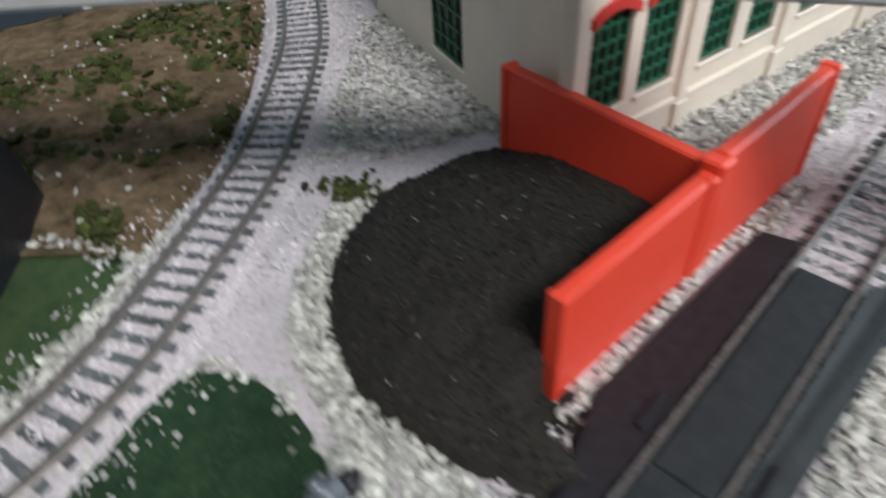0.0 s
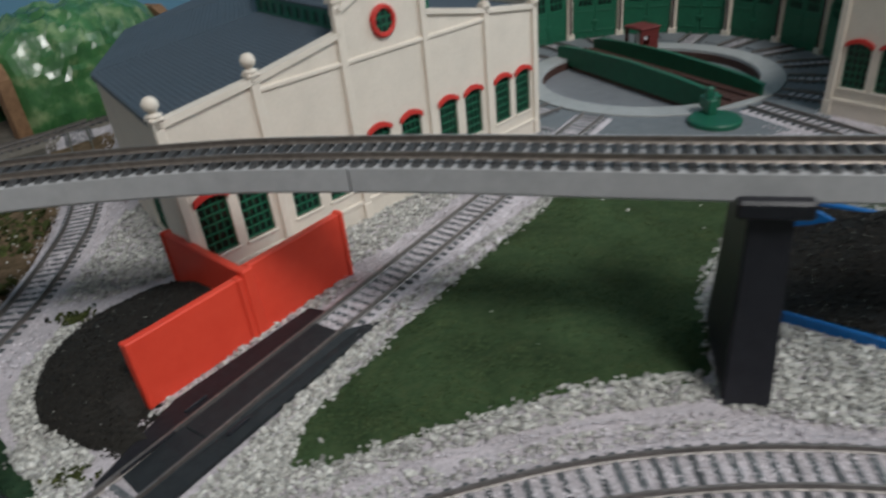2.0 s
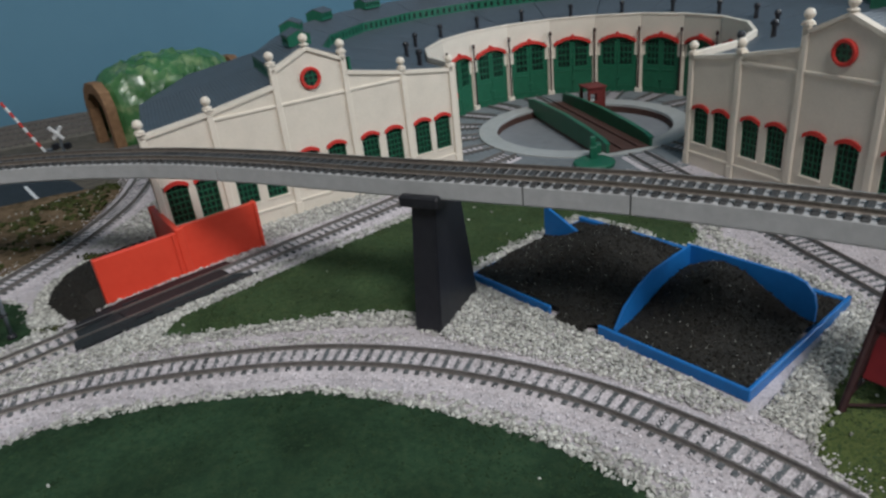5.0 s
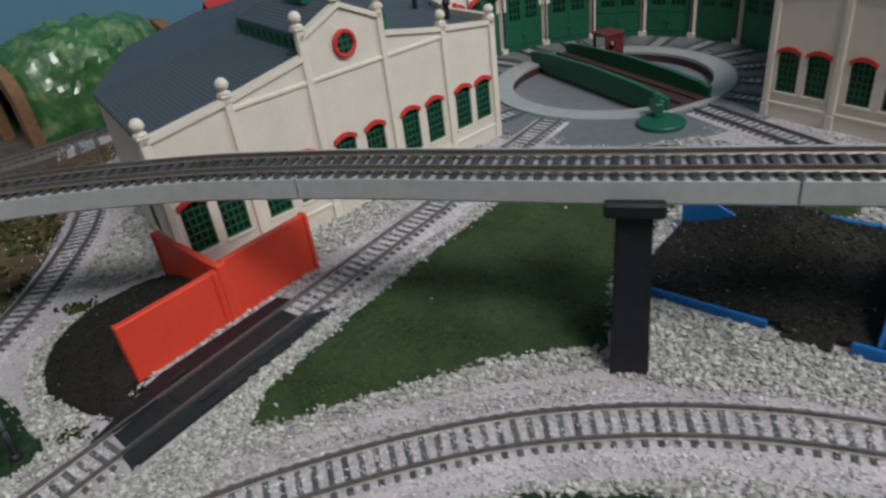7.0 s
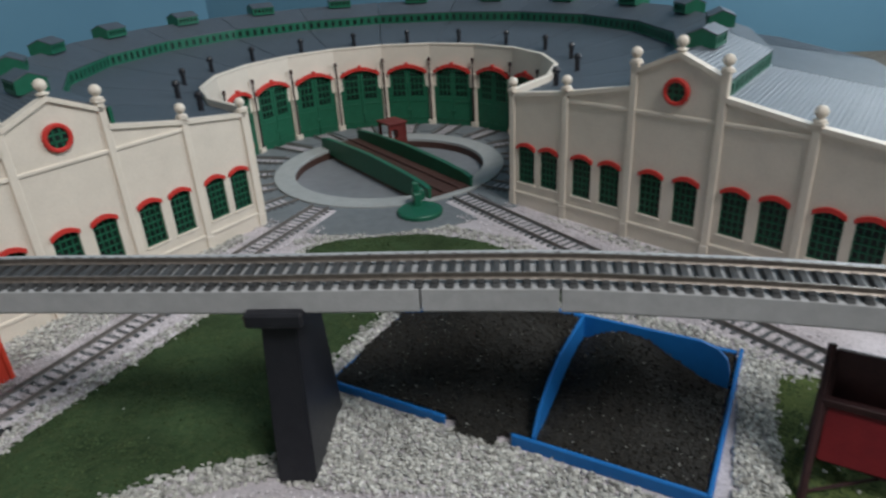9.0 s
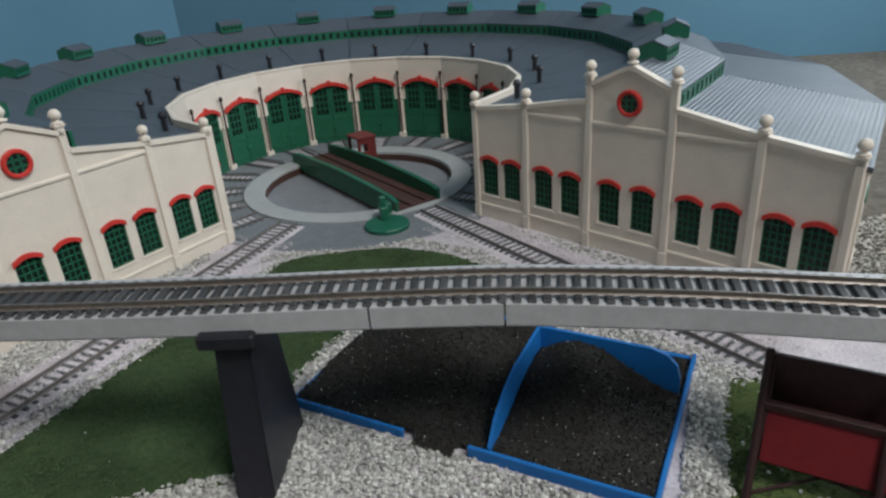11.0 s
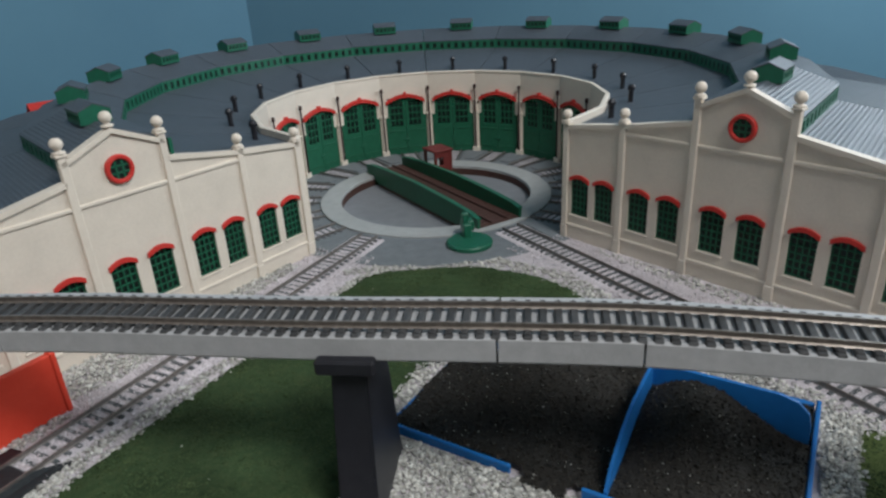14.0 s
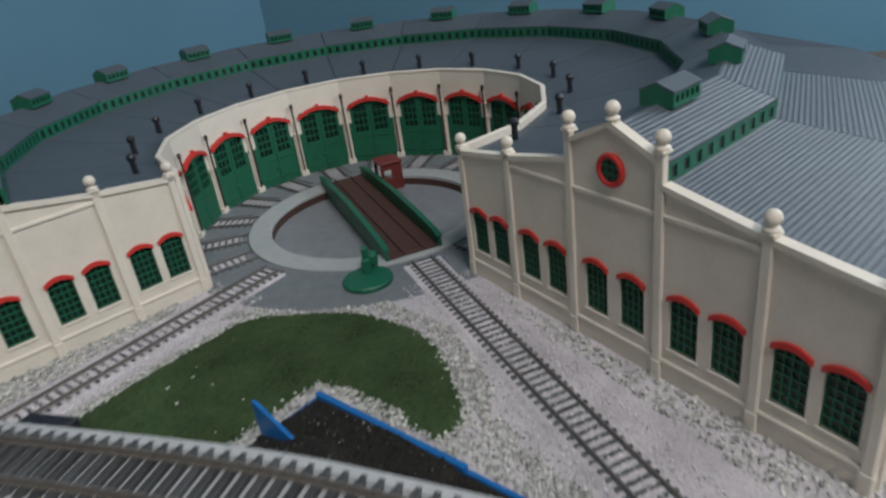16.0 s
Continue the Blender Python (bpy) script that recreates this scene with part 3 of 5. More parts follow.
# ---- orange coal bin ----
coal_bin = thing("coal_bin", "orange-red plastic T-shaped coal bin wall", "coal bin")
A, B = Vector((23.3, 64.0)), Vector((68.8, 112.4))
U = (B - A).normalized()
HEAD = math.degrees(math.atan2(U.y, U.x))
LEN = (B - A).length
panel = Shape()
panel.box(0, 32.2, -1.2, 1.2, 0.3, 19.0, 0.35)
put("front_panel", panel.mesh("front_panel", M_ORANGE), at(A.x, A.y, 0, HEAD), coal_bin)
put("front_panel", Shape().box(33.6, LEN, -1.2, 1.2, 0.3, 21.0, 0.35).mesh("front_panel", M_ORANGE), at(A.x, A.y, 0, HEAD), coal_bin)
for post in ((LEN - 1.3, LEN + 0.4, -1.6, 1.6, 0.3, 21.3, 0.3), (-0.3, 0.9, -1.35, 1.35, 0.3, 19.1, 0.3)):
    put("end_post", Shape().box(*post).mesh("end_post", M_ORANGE), at(A.x, A.y, 0, HEAD), coal_bin)
put("centre_post", Shape().box(31.2, 34.6, -1.8, 1.9, 0.3, 20.6, 0.4).box(29.4, 31.2, -1.7, 1.0, 0.3, 19.2, 0.3).mesh("centre_post", M_ORANGE), at(A.x, A.y, 0, HEAD), coal_bin)
Q = A + U * 33
W = Vector((18.6, 116.8)) - Q
put("cross_panel", Shape().box(0, W.length, -1.2, 1.2, 0.3, 19.6, 0.35).box(W.length - 1.2, W.length + 0.4, -1.6, 1.6, 0.3, 19.8, 0.3).mesh("cross_panel", M_ORANGE), at(Q.x, Q.y, 0, math.degrees(math.atan2(W.y, W.x))), coal_bin)


def heap(name, height, keep, lo, hi, step, label):
    """A heap over a grid: height(x, y) where keep(x, y)."""
    xs, ys = np.arange(lo[0], hi[0], step), np.arange(lo[1], hi[1], step)
    ids, vs, fs = {}, [], []
    for i, x in enumerate(xs):
        for j, y in enumerate(ys):
            z = height(x, y)
            if z is not None and z > -0.8:
                ids[i, j] = len(vs)
                vs.append((x, y, z))
    for i in range(len(xs) - 1):
        for j in range(len(ys) - 1):
            q = [(i, j), (i + 1, j), (i + 1, j + 1), (i, j + 1)]
            if all(k in ids for k in q) and keep(xs[i], ys[j]):
                fs.append(tuple(ids[k] for k in q))
    s = Shape().add(vs, fs)
    ob = tagged(put(name, s.mesh(name, M_COAL, True)), label, "coal", kind="stuff")
    used = np.array([vs[i] for q in fs for i in q[:1]])
    return ob, used


def grains(name, pts, share, sizes, material, label, lift=0.1):
    pick = pts[RNG.random(len(pts)) < share]
    pick = pick + RNG.uniform(-0.4, 0.4, pick.shape) * (1, 1, 0) + (0, 0, lift)
    return tagged(new(name, chips(name, pick, RNG.uniform(*sizes, len(pick)), material)), label, "coal", kind="stuff")


N2 = Vector((-U.y, U.x))


def pile_height(x, y):
    p = Vector((x, y))
    rel = p - A
    across, run_ = rel.dot(N2), rel.dot(U)
    ox, oy = x - 27, y - 85
    d = math.hypot(ox * 0.86, oy * 0.90) / 31.0
    if d > 1.06:
        return None
    if across < 0.6 and run_ > -6:
        return None if run_ > 3 else 0.5 + 0.3 * noise.noise(Vector((x * 0.5, y * 0.5, 2)))
    if across < 0.3 and run_ > 3.0:
        return None
    e = (p - Q).dot(Vector((W.y, -W.x)).normalized())
    if e > 0.5 and run_ > 20:
        return None
    z = 9.5 * max(0.0, 1 - d * d) ** 0.6 + 0.2
    return z + 0.7 * noise.noise(Vector((x * 0.12, y * 0.12, 5))) + 0.35 * noise.noise(Vector((x * 0.7, y * 0.7, 2)))


_, used = heap("coal_pile", pile_height, lambda x, y: True, (-18, 44), (60, 130), 0.8, "rounded black coal pile behind the orange bin wall")
grains("coal_grains", used, 0.9, (0.2, 0.46), M_COAL_BIT, "loose black coal grains on the round pile")
grains("coal_glints", used, 0.022, (0.08, 0.22), M_GLINT, "pale chips painted as glints on the round coal pile", 0.35)

# ---- coal grating and its ramps on the left track ----
grating = thing("coal_grating", "charcoal plastic grating and ramp boards round the rails", "grating", at(*ray(A_LEFT + 10.04, 275), 0.5, A_LEFT + 10.04 - 180))
put("pan", Shape().box(-11.8, 30, -3.9, 3.9, 0.7, 2.0, 0.3).mesh("pan", M_RAMP), None, grating)
put("approach_plate", Shape().add([(-28, -3.9, 0.4), (-12, -3.9, 0.4), (-12, 3.9, 0.4), (-27, 3.9, 0.4), (-28, -3.9, 1.2), (-12, -3.9, 1.9), (-12, 3.9, 1.9), (-27, 3.9, 1.2)], [(3, 2, 1, 0), (4, 5, 6, 7), (0, 1, 5, 4), (1, 2, 6, 5), (2, 3, 7, 6), (3, 0, 4, 7)]).mesh("approach_plate", M_RAMP), None, grating)
# the local +y side is towards the orange bin
for side, pts in ((1, [(-32, 5.4), (35, 5.4), (35, 11.4), (-7, 14.0), (-31, 7.4)]), (-1, [(-30, -5.4), (-31, -9.8), (39, -10.2), (36, -7.4), (31, -5.4)])):
    k = len(pts)
    tops = [2.1 if abs(y) < 6 else 1.1 for x, y in pts]
    s = Shape().add([(x, y, 0) for x, y in pts] + [(x, y, z) for (x, y), z in zip(pts, tops)], [tuple(reversed(range(k))), *((k, k + i, k + i + 1) for i in range(1, k - 1)), *((i, (i + 1) % k, k + (i + 1) % k, k + i) for i in range(k))])
    put("ramp_board", s.mesh("ramp_board", M_RAMP if side < 0 else M_GRATE), None, grating)
    put("latch", Shape().box(-9, -3, 7.2 * side - 0.4, 7.2 * side + 0.4, 1.4, 2.5, 0.15).mesh("latch", M_DARK), None, grating)
    put("latch", Shape().box(-27, -14, 4.0 * side - 0.2, 4.0 * side + 0.2, 1.8, 2.3, 0.05).mesh("latch", M_DARK), None, grating)

# ---- blue coal bunker ----
bunker = thing("coal_bunker", "blue plastic coal bunker tray with upright partitions", "coal bunker")
N0 = Vector((239.5, 2.5))
LU = (Vector((164.5, 73.5)) - N0).normalized()
SU = Vector((-LU.y, LU.x)) * -1
SU = SU if SU.y > 0 else -SU
BH = math.degrees(math.atan2(LU.y, LU.x))
MB = at(N0.x, N0.y, 0.2, BH)
SG = -1 if (Matrix.Rotation(radians(BH), 2) @ Vector((0, 1))).dot(SU) < 0 else 1


def b_box(name, l0, l1, s0, s1, z0, z1, c=0.3):
    y0, y1 = sorted((SG * s0, SG * s1))
    return put(name, Shape().box(l0, l1, y0, y1, z0, z1, c).mesh(name, M_BLUE), MB, bunker)


def b_plate(name, pts, axis, lo, hi):
    """A flat plate cut to a (along, z) outline, thick from lo to hi on the other axis."""
    s = Shape()
    n = len(pts)
    if axis == "s":
        vs = [(p, SG * lo, z) for p, z in pts] + [(p, SG * hi, z) for p, z in pts]
    else:
        vs = [(lo, SG * p, z) for p, z in pts] + [(hi, SG * p, z) for p, z in pts]
    s.add(vs, [tuple(reversed(range(n))), tuple(range(n, 2 * n))] + [(i, (i + 1) % n, n + (i + 1) % n, n + i) for i in range(n)])
    return put(name, s.mesh(name, M_BLUE), MB, bunker)


b_box("kerb", 0, 47, -0.6, 0.6, 0, 3.8)
b_box("kerb", 66, 104, -0.6, 0.6, 0, 3.0)
b_box("kerb", -0.6, 0.6, -0.6, 62, 0, 4.0)
b_box("kerb", 0.9, 44, 61, 62.6, 0, 2.6)
b_box("kerb", 44.2, 104, 60.8, 62.8, 0, 4.0)
b_box("kerb", 103, 104.6, 0.8, 61, 0, 2.2)
b_plate("back_wall", [(1.4, 0), (1.4, 9), (2.4, 13), (5.2, 15.8), (9.5, 17), (42.4, 17.2), (42.4, 0)], "s", 40.0, 41.1)
b_plate("back_wall", [(76, 0), (104, 0), (104, 15.5), (102.5, 15.5), (76, 4)], "s", 40.0, 41.1)
b_plate("partition", [(0.8, 0), (0.8, 4), (5, 9.5), (12, 14), (20, 16.4), (40, 17.2), (40, 0)], "l", 41.0, 41.9)


def bunker_height(x, y):
    p = Vector((x, y)) - N0
    l, s = p.dot(LU), p.dot(SU)
    if not (0.5 < l < 104 and -3 < s < 61.5):
        return None
    if s < 0.5 and not 50 < l < 63:
        return None
    rough_ = 0.5 * noise.noise(Vector((x * 0.15, y * 0.15, 8))) + 0.3 * noise.noise(Vector((x * 0.7, y * 0.7, 4)))
    if l < 41.8:
        h = 3.2 + 13.0 * math.exp(-((l - 28) / 17) ** 2 - ((s - 34) / 19) ** 2)
    else:
        h = 2.8 + 15.0 * math.exp(-((l - 70) / (25 if l < 70 else 20)) ** 2 - ((s - 34) / 20) ** 2)
    if s > 41:
        h = 1.8 + (h - 1.8) * (0.7 if l > 47 else 0.15)
    return h * min(1.0, 0.35 + max(0.0, s + 3) / 9) + rough_ * min(1, max(0.2, s / 5))


_, used = heap("coal_heap", bunker_height, lambda x, y: True, (160, -5), (285, 135), 0.9, "black gritty coal heaped in the blue bunker bays")
grains("coal_grains", used, 0.75, (0.22, 0.62), M_COAL_BIT, "loose black coal grains in the blue bunker")
grains("coal_glints", used, 0.06, (0.1, 0.27), M_GLINT, "pale chips painted as glints on the bunker coal", 0.35)

# ---- red coal tipple ----
tipple = thing("coal_tipple", "dark red coal tipple bin on brown timber legs", "coal tipple", at(272, 9, 0.6, -46))
TILT_F = [(-5.5, 19.5), (-11.0, 8.0)]
ft = Shape()
(ya, za), (yb, zb) = TILT_F
ft.add([(0.8, ya, za), (0.8, yb, zb), (48, yb, zb), (48, ya, za), (0.8, ya + 1.1, za + 0.5), (0.8, yb + 1.1, zb + 0.5), (48, yb + 1.1, zb + 0.5), (48, ya + 1.1, za + 0.5)], [(0, 1, 2, 3), (7, 6, 5, 4), (0, 4, 5, 1), (1, 5, 6, 2), (2, 6, 7, 3), (3, 7, 4, 0)])
put("front_panel", ft.mesh("front_panel", M_HOPPER), None, tipple, "dark red front panel")
put("back_panel", Shape().box(0.5, 48, -0.8, 0.6, 8, 30.6, 0.3).mesh("back_panel", M_HOPPER_DARK), None, tipple)
for x in (0.0, 47.2):
    put("side_panel", Shape().prism([(-10.6, 8), (0, 8), (0, 30), (-5.6, 19.5)], x, x + 1.0, Matrix(((0, 0, 1, 0), (1, 0, 0, 0), (0, 1, 0, 0), (0, 0, 0, 1)))).mesh("side_panel", M_HOPPER_DARK), None, tipple)
put("rim", Shape().box(-0.6, 49, -6.6, -4.6, 19.0, 21.0, 0.3).mesh("rim", M_HOPPER_DARK), None, tipple)
put("floor_board", Shape().box(0.9, 47.5, -10.6, -0.6, 7.2, 8.4, 0.2).mesh("floor_board", M_HOPPER_DARK), None, tipple)
for x in (-0.6, 24, 48.6):
    put("leg", Shape().rod((x, 0.2, 31.2), (x, -16.2, -0.4), 0.95, 8).mesh("leg", M_HOPPER_DARK), None, tipple)
    put("leg", Shape().box(x - 0.8, x + 0.8, -0.4, 1.2, -0.4, 31.0, 0.2).mesh("leg", M_HOPPER_DARK), None, tipple)
    put("tie_beam", Shape().box(x - 0.5, x + 0.5, -14.5, 0.6, 3.0, 4.2, 0.2).mesh("tie_beam", M_HOPPER_DARK), None, tipple)
for a, b in (((0, -15, 1.5), (24, 0, 6)), ((24, 0, 6), (48, -15, 1.5)), ((0, 0, 1), (24, -12, 7)), ((24, -12, 7), (48, 0, 1))):
    put("brace", Shape().rod(a, b, 0.45, 6).mesh("brace", M_HOPPER_DARK), None, tipple)

# ---- signal frame ----
frame_stand = thing("signal_frame", "dark grey A-shaped metal signal frame on turf", "signal", at(-1.5, 33.1, 0.6, 0))
TOP_F = Vector((4.6, 5.2, 21.5))
SIDE_F = Vector((0.75, -0.65, 0)) * 1.1
for s_ in (-1, 1):
    put("ladder_rail", Shape().rod(SIDE_F * s_, TOP_F + SIDE_F * s_ * 0.8, 0.42, 6).mesh("ladder_rail", M_DARK), None, frame_stand)
for k in np.linspace(0.08, 0.92, 11):
    put("rung", Shape().rod(TOP_F * k - SIDE_F, TOP_F * k + SIDE_F, 0.26, 6).mesh("rung", M_DARK), None, frame_stand)
put("strut", Shape().rod((5.4, 5.9, 22), (2.9, 7.0, 1.2), 0.75, 10).mesh("strut", M_STEEL, True), None, frame_stand)
put("foot", Shape().lathe([(0.1, -0.6), (1.2, -0.3), (1.7, 0.6), (1.4, 1.7), (0.3, 2.2)], 14, Matrix.Translation((2.8, 7.0, 0))).mesh("foot", M_DARK, True), None, frame_stand)
put("crossbar", Shape().rod((1.2, 1.6, 10.2), (4.6, 7.2, 10.2), 0.65, 8).rod((2.4, 2.4, 10.6), (3.6, 6.4, 11.6), 0.3, 6).mesh("crossbar", M_DARK), None, frame_stand)
put("lamp_housing", Shape().rod((3.8, 4.6, 22.0), (5.9, 6.5, 22.4), 1.15, 14).rod((4.4, 5.4, 22.8), (4.1, 5.6, 24.2), 0.8, 12, 0.6).mesh("lamp_housing", M_STEEL, True), None, frame_stand)
put("hood", Shape().rod((2.9, 3.7, 21.2), (3.9, 4.7, 22.0), 1.35, 14, 1.2).rod((5.8, 6.4, 22.4), (6.8, 6.9, 21.8), 1.1, 12, 1.3).mesh("hood", M_DARK, True), None, frame_stand)

# ---- turntable ----
turntable = thing("turntable", "grey plastic turntable with green girder bridge", "turntable", at(CX, CY, 0, 0))


def ring_shape(r0, r1, z0, z1, n=96, a0=0.0, a1=360.0):
    s = Shape()
    full = abs(a1 - a0) >= 359.9
    ks = n if full else n + 1
    sec = [(r0, z0), (r1, z0), (r1, z1 - 0.3), (r1 - 0.3, z1), (r0 + 0.3, z1), (r0, z1 - 0.3)]
    vs = [(r * math.cos(radians(a0 + (a1 - a0) * k / n)), r * math.sin(radians(a0 + (a1 - a0) * k / n)), z) for k in range(ks) for r, z in sec]
    m = len(sec)
    fs = [(k * m + i, ((k + 1) % ks) * m + i, ((k + 1) % ks) * m + (i + 1) % m, k * m + (i + 1) % m) for k in range(n) for i in range(m)]
    return s.add(vs, fs)


put("base_plate", ring_shape(65.6, 92.6, -0.5, 0.4, 84, A_RIGHT - 1, A_LEFT + 1).mesh("base_plate", M_PLATE), None, turntable)
put("front_apron", ring_shape(65.6, 97.0, -0.5, 0.5, 40, A_LEFT + 1.2, 360 + A_RIGHT - 1.2).mesh("front_apron", M_PLATE), None, turntable)
put("rim_ring", ring_shape(53.8, 65.4, -0.6, 1.2).mesh("rim_ring", M_RING), None, turntable, "pale grey raised ring")
put("pit_floor", Shape().lathe([(1, -5.4), (55.6, -5.4), (55.6, -4.6), (1, -4.5)], 72).mesh("pit_floor", M_PIT), None, turntable)
put("pit_wall", ring_shape(53.6, 55.7, -4.6, -0.65).mesh("pit_wall", M_RUST), None, turntable, "rust-brown pit wall")
MBR = pose(0, 0, 0, 0, 0, A_RIGHT - 10.04)
for side in (-1, 1):
    pts = [(-50, -2.2), (50, -2.2), (53, 1.4), (62, 1.4), (62, 6.0), (55, 7.4), (35, 8.7), (0, 9.6), (-35, 8.7), (-55, 7.4), (-62, 6.0), (-62, 1.4), (-53, 1.4)]
    n = len(pts)
    y0, y1 = 12.0 * side, 13.4 * side
    fs = [tuple(range(n)), tuple(reversed(range(n, 2 * n)))] + [((i + 1) % n, i, n + i, n + (i + 1) % n) for i in range(n)]
    s = Shape().add([(x, y0, z) for x, z in pts] + [(x, y1, z) for x, z in pts], fs if side > 0 else [tuple(reversed(q)) for q in fs])
    put("girder", s.mesh("girder", M_GREEN), MBR, turntable, "green bridge girder")
    top = Shape()
    a0, a1 = sorted((y0 - 0.6 * side, y1 + 0.6 * side))
    for (x0, z0), (x1, z1) in zip(pts[4:10], pts[5:11]):
        top.add([(x0, a0, z0), (x0, a1, z0), (x1, a1, z1), (x1, a0, z1), (x0, a0, z0 + 0.7), (x0, a1, z0 + 0.7), (x1, a1, z1 + 0.7), (x1, a0, z1 + 0.7)],
                [(0, 1, 2, 3), (7, 6, 5, 4), (0, 4, 5, 1), (1, 5, 6, 2), (2, 6, 7, 3), (3, 7, 4, 0)])
    put("girder_flange", top.mesh("girder_flange", M_GREEN_BRIGHT), MBR, turntable)
    put("rail", Shape().box(-61.5, 61.5, side * 4.7 - 0.4, side * 4.7 + 0.4, 2.2, 3.2, 0.1).mesh("rail", M_RUST), MBR, turntable)
    put("girder_skirt", Shape().box(-48, 48, min(side * 11.0, side * 12.6), max(side * 11.0, side * 12.6), -4.2, -2.0, 0.1).mesh("girder_skirt", M_RUST), MBR, turntable)
put("deck", Shape().box(-61.5, 61.5, -11.9, 11.9, 1.35, 1.9, 0.1).mesh("deck", M_RUST), MBR, turntable, "rust-brown bridge deck")
for x in np.arange(-61, 60, 3.6):
    put("deck_plank", Shape().box(x, x + 2.7, -11.4, 11.4, 1.8, 2.2, 0.08).mesh("deck_plank", M_RUST), MBR, turntable)
cab = put("cab", Shape().box(-35.8, -22.6, 14.2, 25.8, 1.3, 2.2, 0.2).mesh("cab", M_MAROON), MBR, turntable, "maroon operator cab")
for post in ((-36, -34.4, 14, 15.6, 2, 17), (-36, -34.4, 24.6, 26.2, 1.4, 17), (-24, -22.4, 14, 15.6, 2, 17), (-24, -22.4, 24.6, 26.2, 1.4, 17), (-29.8, -28.6, 24.8, 26.0, 8, 17)):
    put("post", Shape().box(*post, 0.2).mesh("post", M_MAROON), None, cab)
for side_box in ((-34.5, -23.9, 24.8, 26.0, 2, 8.5), (-23.8, -22.6, 15.5, 24.7, 2, 8.5), (-23.8, -22.6, 15.5, 24.7, 13.4, 16.7), (-23.8, -22.6, 20.0, 24.7, 8.4, 13.5), (-34.5, -23.9, 24.8, 26.0, 13.4, 16.7)):
    put("side_board", Shape().box(*side_box, 0.2).mesh("side_board", M_MAROON), None, cab)
put("cab_roof", Shape().box(-36.8, -21.8, 13.4, 26.8, 16.6, 18.0, 0.4).mesh("cab_roof", M_MAROON), MBR, turntable)
MD = at(-0.4, -77.5, 0.2, 0)
put("control_disc", Shape().lathe([(9.6, 0), (10.6, 0.3), (10.8, 2.0), (10.2, 2.6), (1, 2.8)], 40).mesh("control_disc", M_GREEN_BRIGHT), MD, turntable, "bright green round control base")
put("control_post", Shape().box(-1.8, 1.8, 2.5, 8.0, 2.4, 9.0, 0.4).box(-1.5, 1.5, 5.6, 8.6, 8.8, 13.5, 0.5).box(-1.0, 4.6, 8.0, 13.6, 3.5, 8.5, 0.4).mesh("control_post", M_GREEN_BRIGHT), MD, turntable, "green control gear post")
STUB = Shape().box(-0.7, 0.7, -6.6, 6.6, 0, 0.5, 0.1).mesh("tie", M_TIE_DUSTY)
SRAIL = Shape().box(65.8, 92.4, -0.35, 0.35, 0.8, 1.8, 0.12).mesh("stall_rail", M_RAIL)
GRITS = Shape().box(69, 92.2, -3.6, 3.6, 0.3, 0.7, 0.1).mesh("track_infill", M_GRIT)
for k in range(STALLS):
    a = A_RIGHT + (k + 0.5) * STEP
    for side in (-4.75, 4.75):
        put("stall_rail", SRAIL, pose(0, 0, 0, 0, 0, a) @ at(0, side), turntable)
    put("track_infill", GRITS, pose(0, 0, 0, 0, 0, a), turntable)
    for r in np.arange(70, 92, 3.4):
        put("tie", STUB, pose(0, 0, 0, 0, 0, a) @ at(r, 0, 0.35), turntable)
for k in range(STALLS + 1):
    a = A_RIGHT + k * STEP
    put("infill_wedge", Shape().add([(72, -3.2, 0.3), (92, -8.2, 0.3), (92, 8.2, 0.3), (72, 3.2, 0.3), (72, -3.2, 1.1), (92, -8.2, 1.1), (92, 8.2, 1.1), (72, 3.2, 1.1)], [(3, 2, 1, 0), (4, 5, 6, 7), (0, 1, 5, 4), (1, 2, 6, 5), (2, 3, 7, 6), (3, 0, 4, 7)]).mesh("infill_wedge", M_PLATE), pose(0, 0, 0, 0, 0, a), turntable)

# ---- roundhouse ----
house = thing("roundhouse", "cream plastic model roundhouse with green doors and slate-grey roofs", "roundhouse", at(CX, CY, 0, 0))
HALF = STEP / 2
C1 = math.cos(radians(HALF))
T1 = math.tan(radians(HALF))
APO_IN, APO_OUT = R_IN * C1, R_OUT * C1
CLER_IN, CLER_OUT = 153.0 * C1, 189.0 * C1


def lattice(ys, zs, is_open, x0, x1):
    """One connected plate in the y-z plane, cut into cells, some of them open."""
    s, ids = Shape(), {}

    def vid(p):
        key = tuple(round(c, 4) for c in p)
        if key not in ids:
            ids[key] = len(s.v)
            s.v.append(key)
        return ids[key]

    ny, nz = len(ys) - 1, len(zs) - 1
    solid = {(i, j) for i in range(ny) for j in range(nz) if not is_open(i, j)}
    for i, j in solid:
        a, b, c, d = ys[i], ys[i + 1], zs[j], zs[j + 1]
        quads = [((x0, a, d), (x0, b, d), (x0, b, c), (x0, a, c)), ((x1, a, c), (x1, b, c), (x1, b, d), (x1, a, d))]
        if (i - 1, j) not in solid:
            quads.append(((x0, a, c), (x1, a, c), (x1, a, d), (x0, a, d)))
        if (i + 1, j) not in solid:
            quads.append(((x0, b, d), (x1, b, d), (x1, b, c), (x0, b, c)))
        if (i, j - 1) not in solid:
            quads.append(((x0, a, c), (x0, b, c), (x1, b, c), (x1, a, c)))
        if (i, j + 1) not in solid:
            quads.append(((x0, b, d), (x0, a, d), (x1, a, d), (x1, b, d)))
        for q in quads:
            s.f.append(tuple(vid(p) for p in q))
    return s


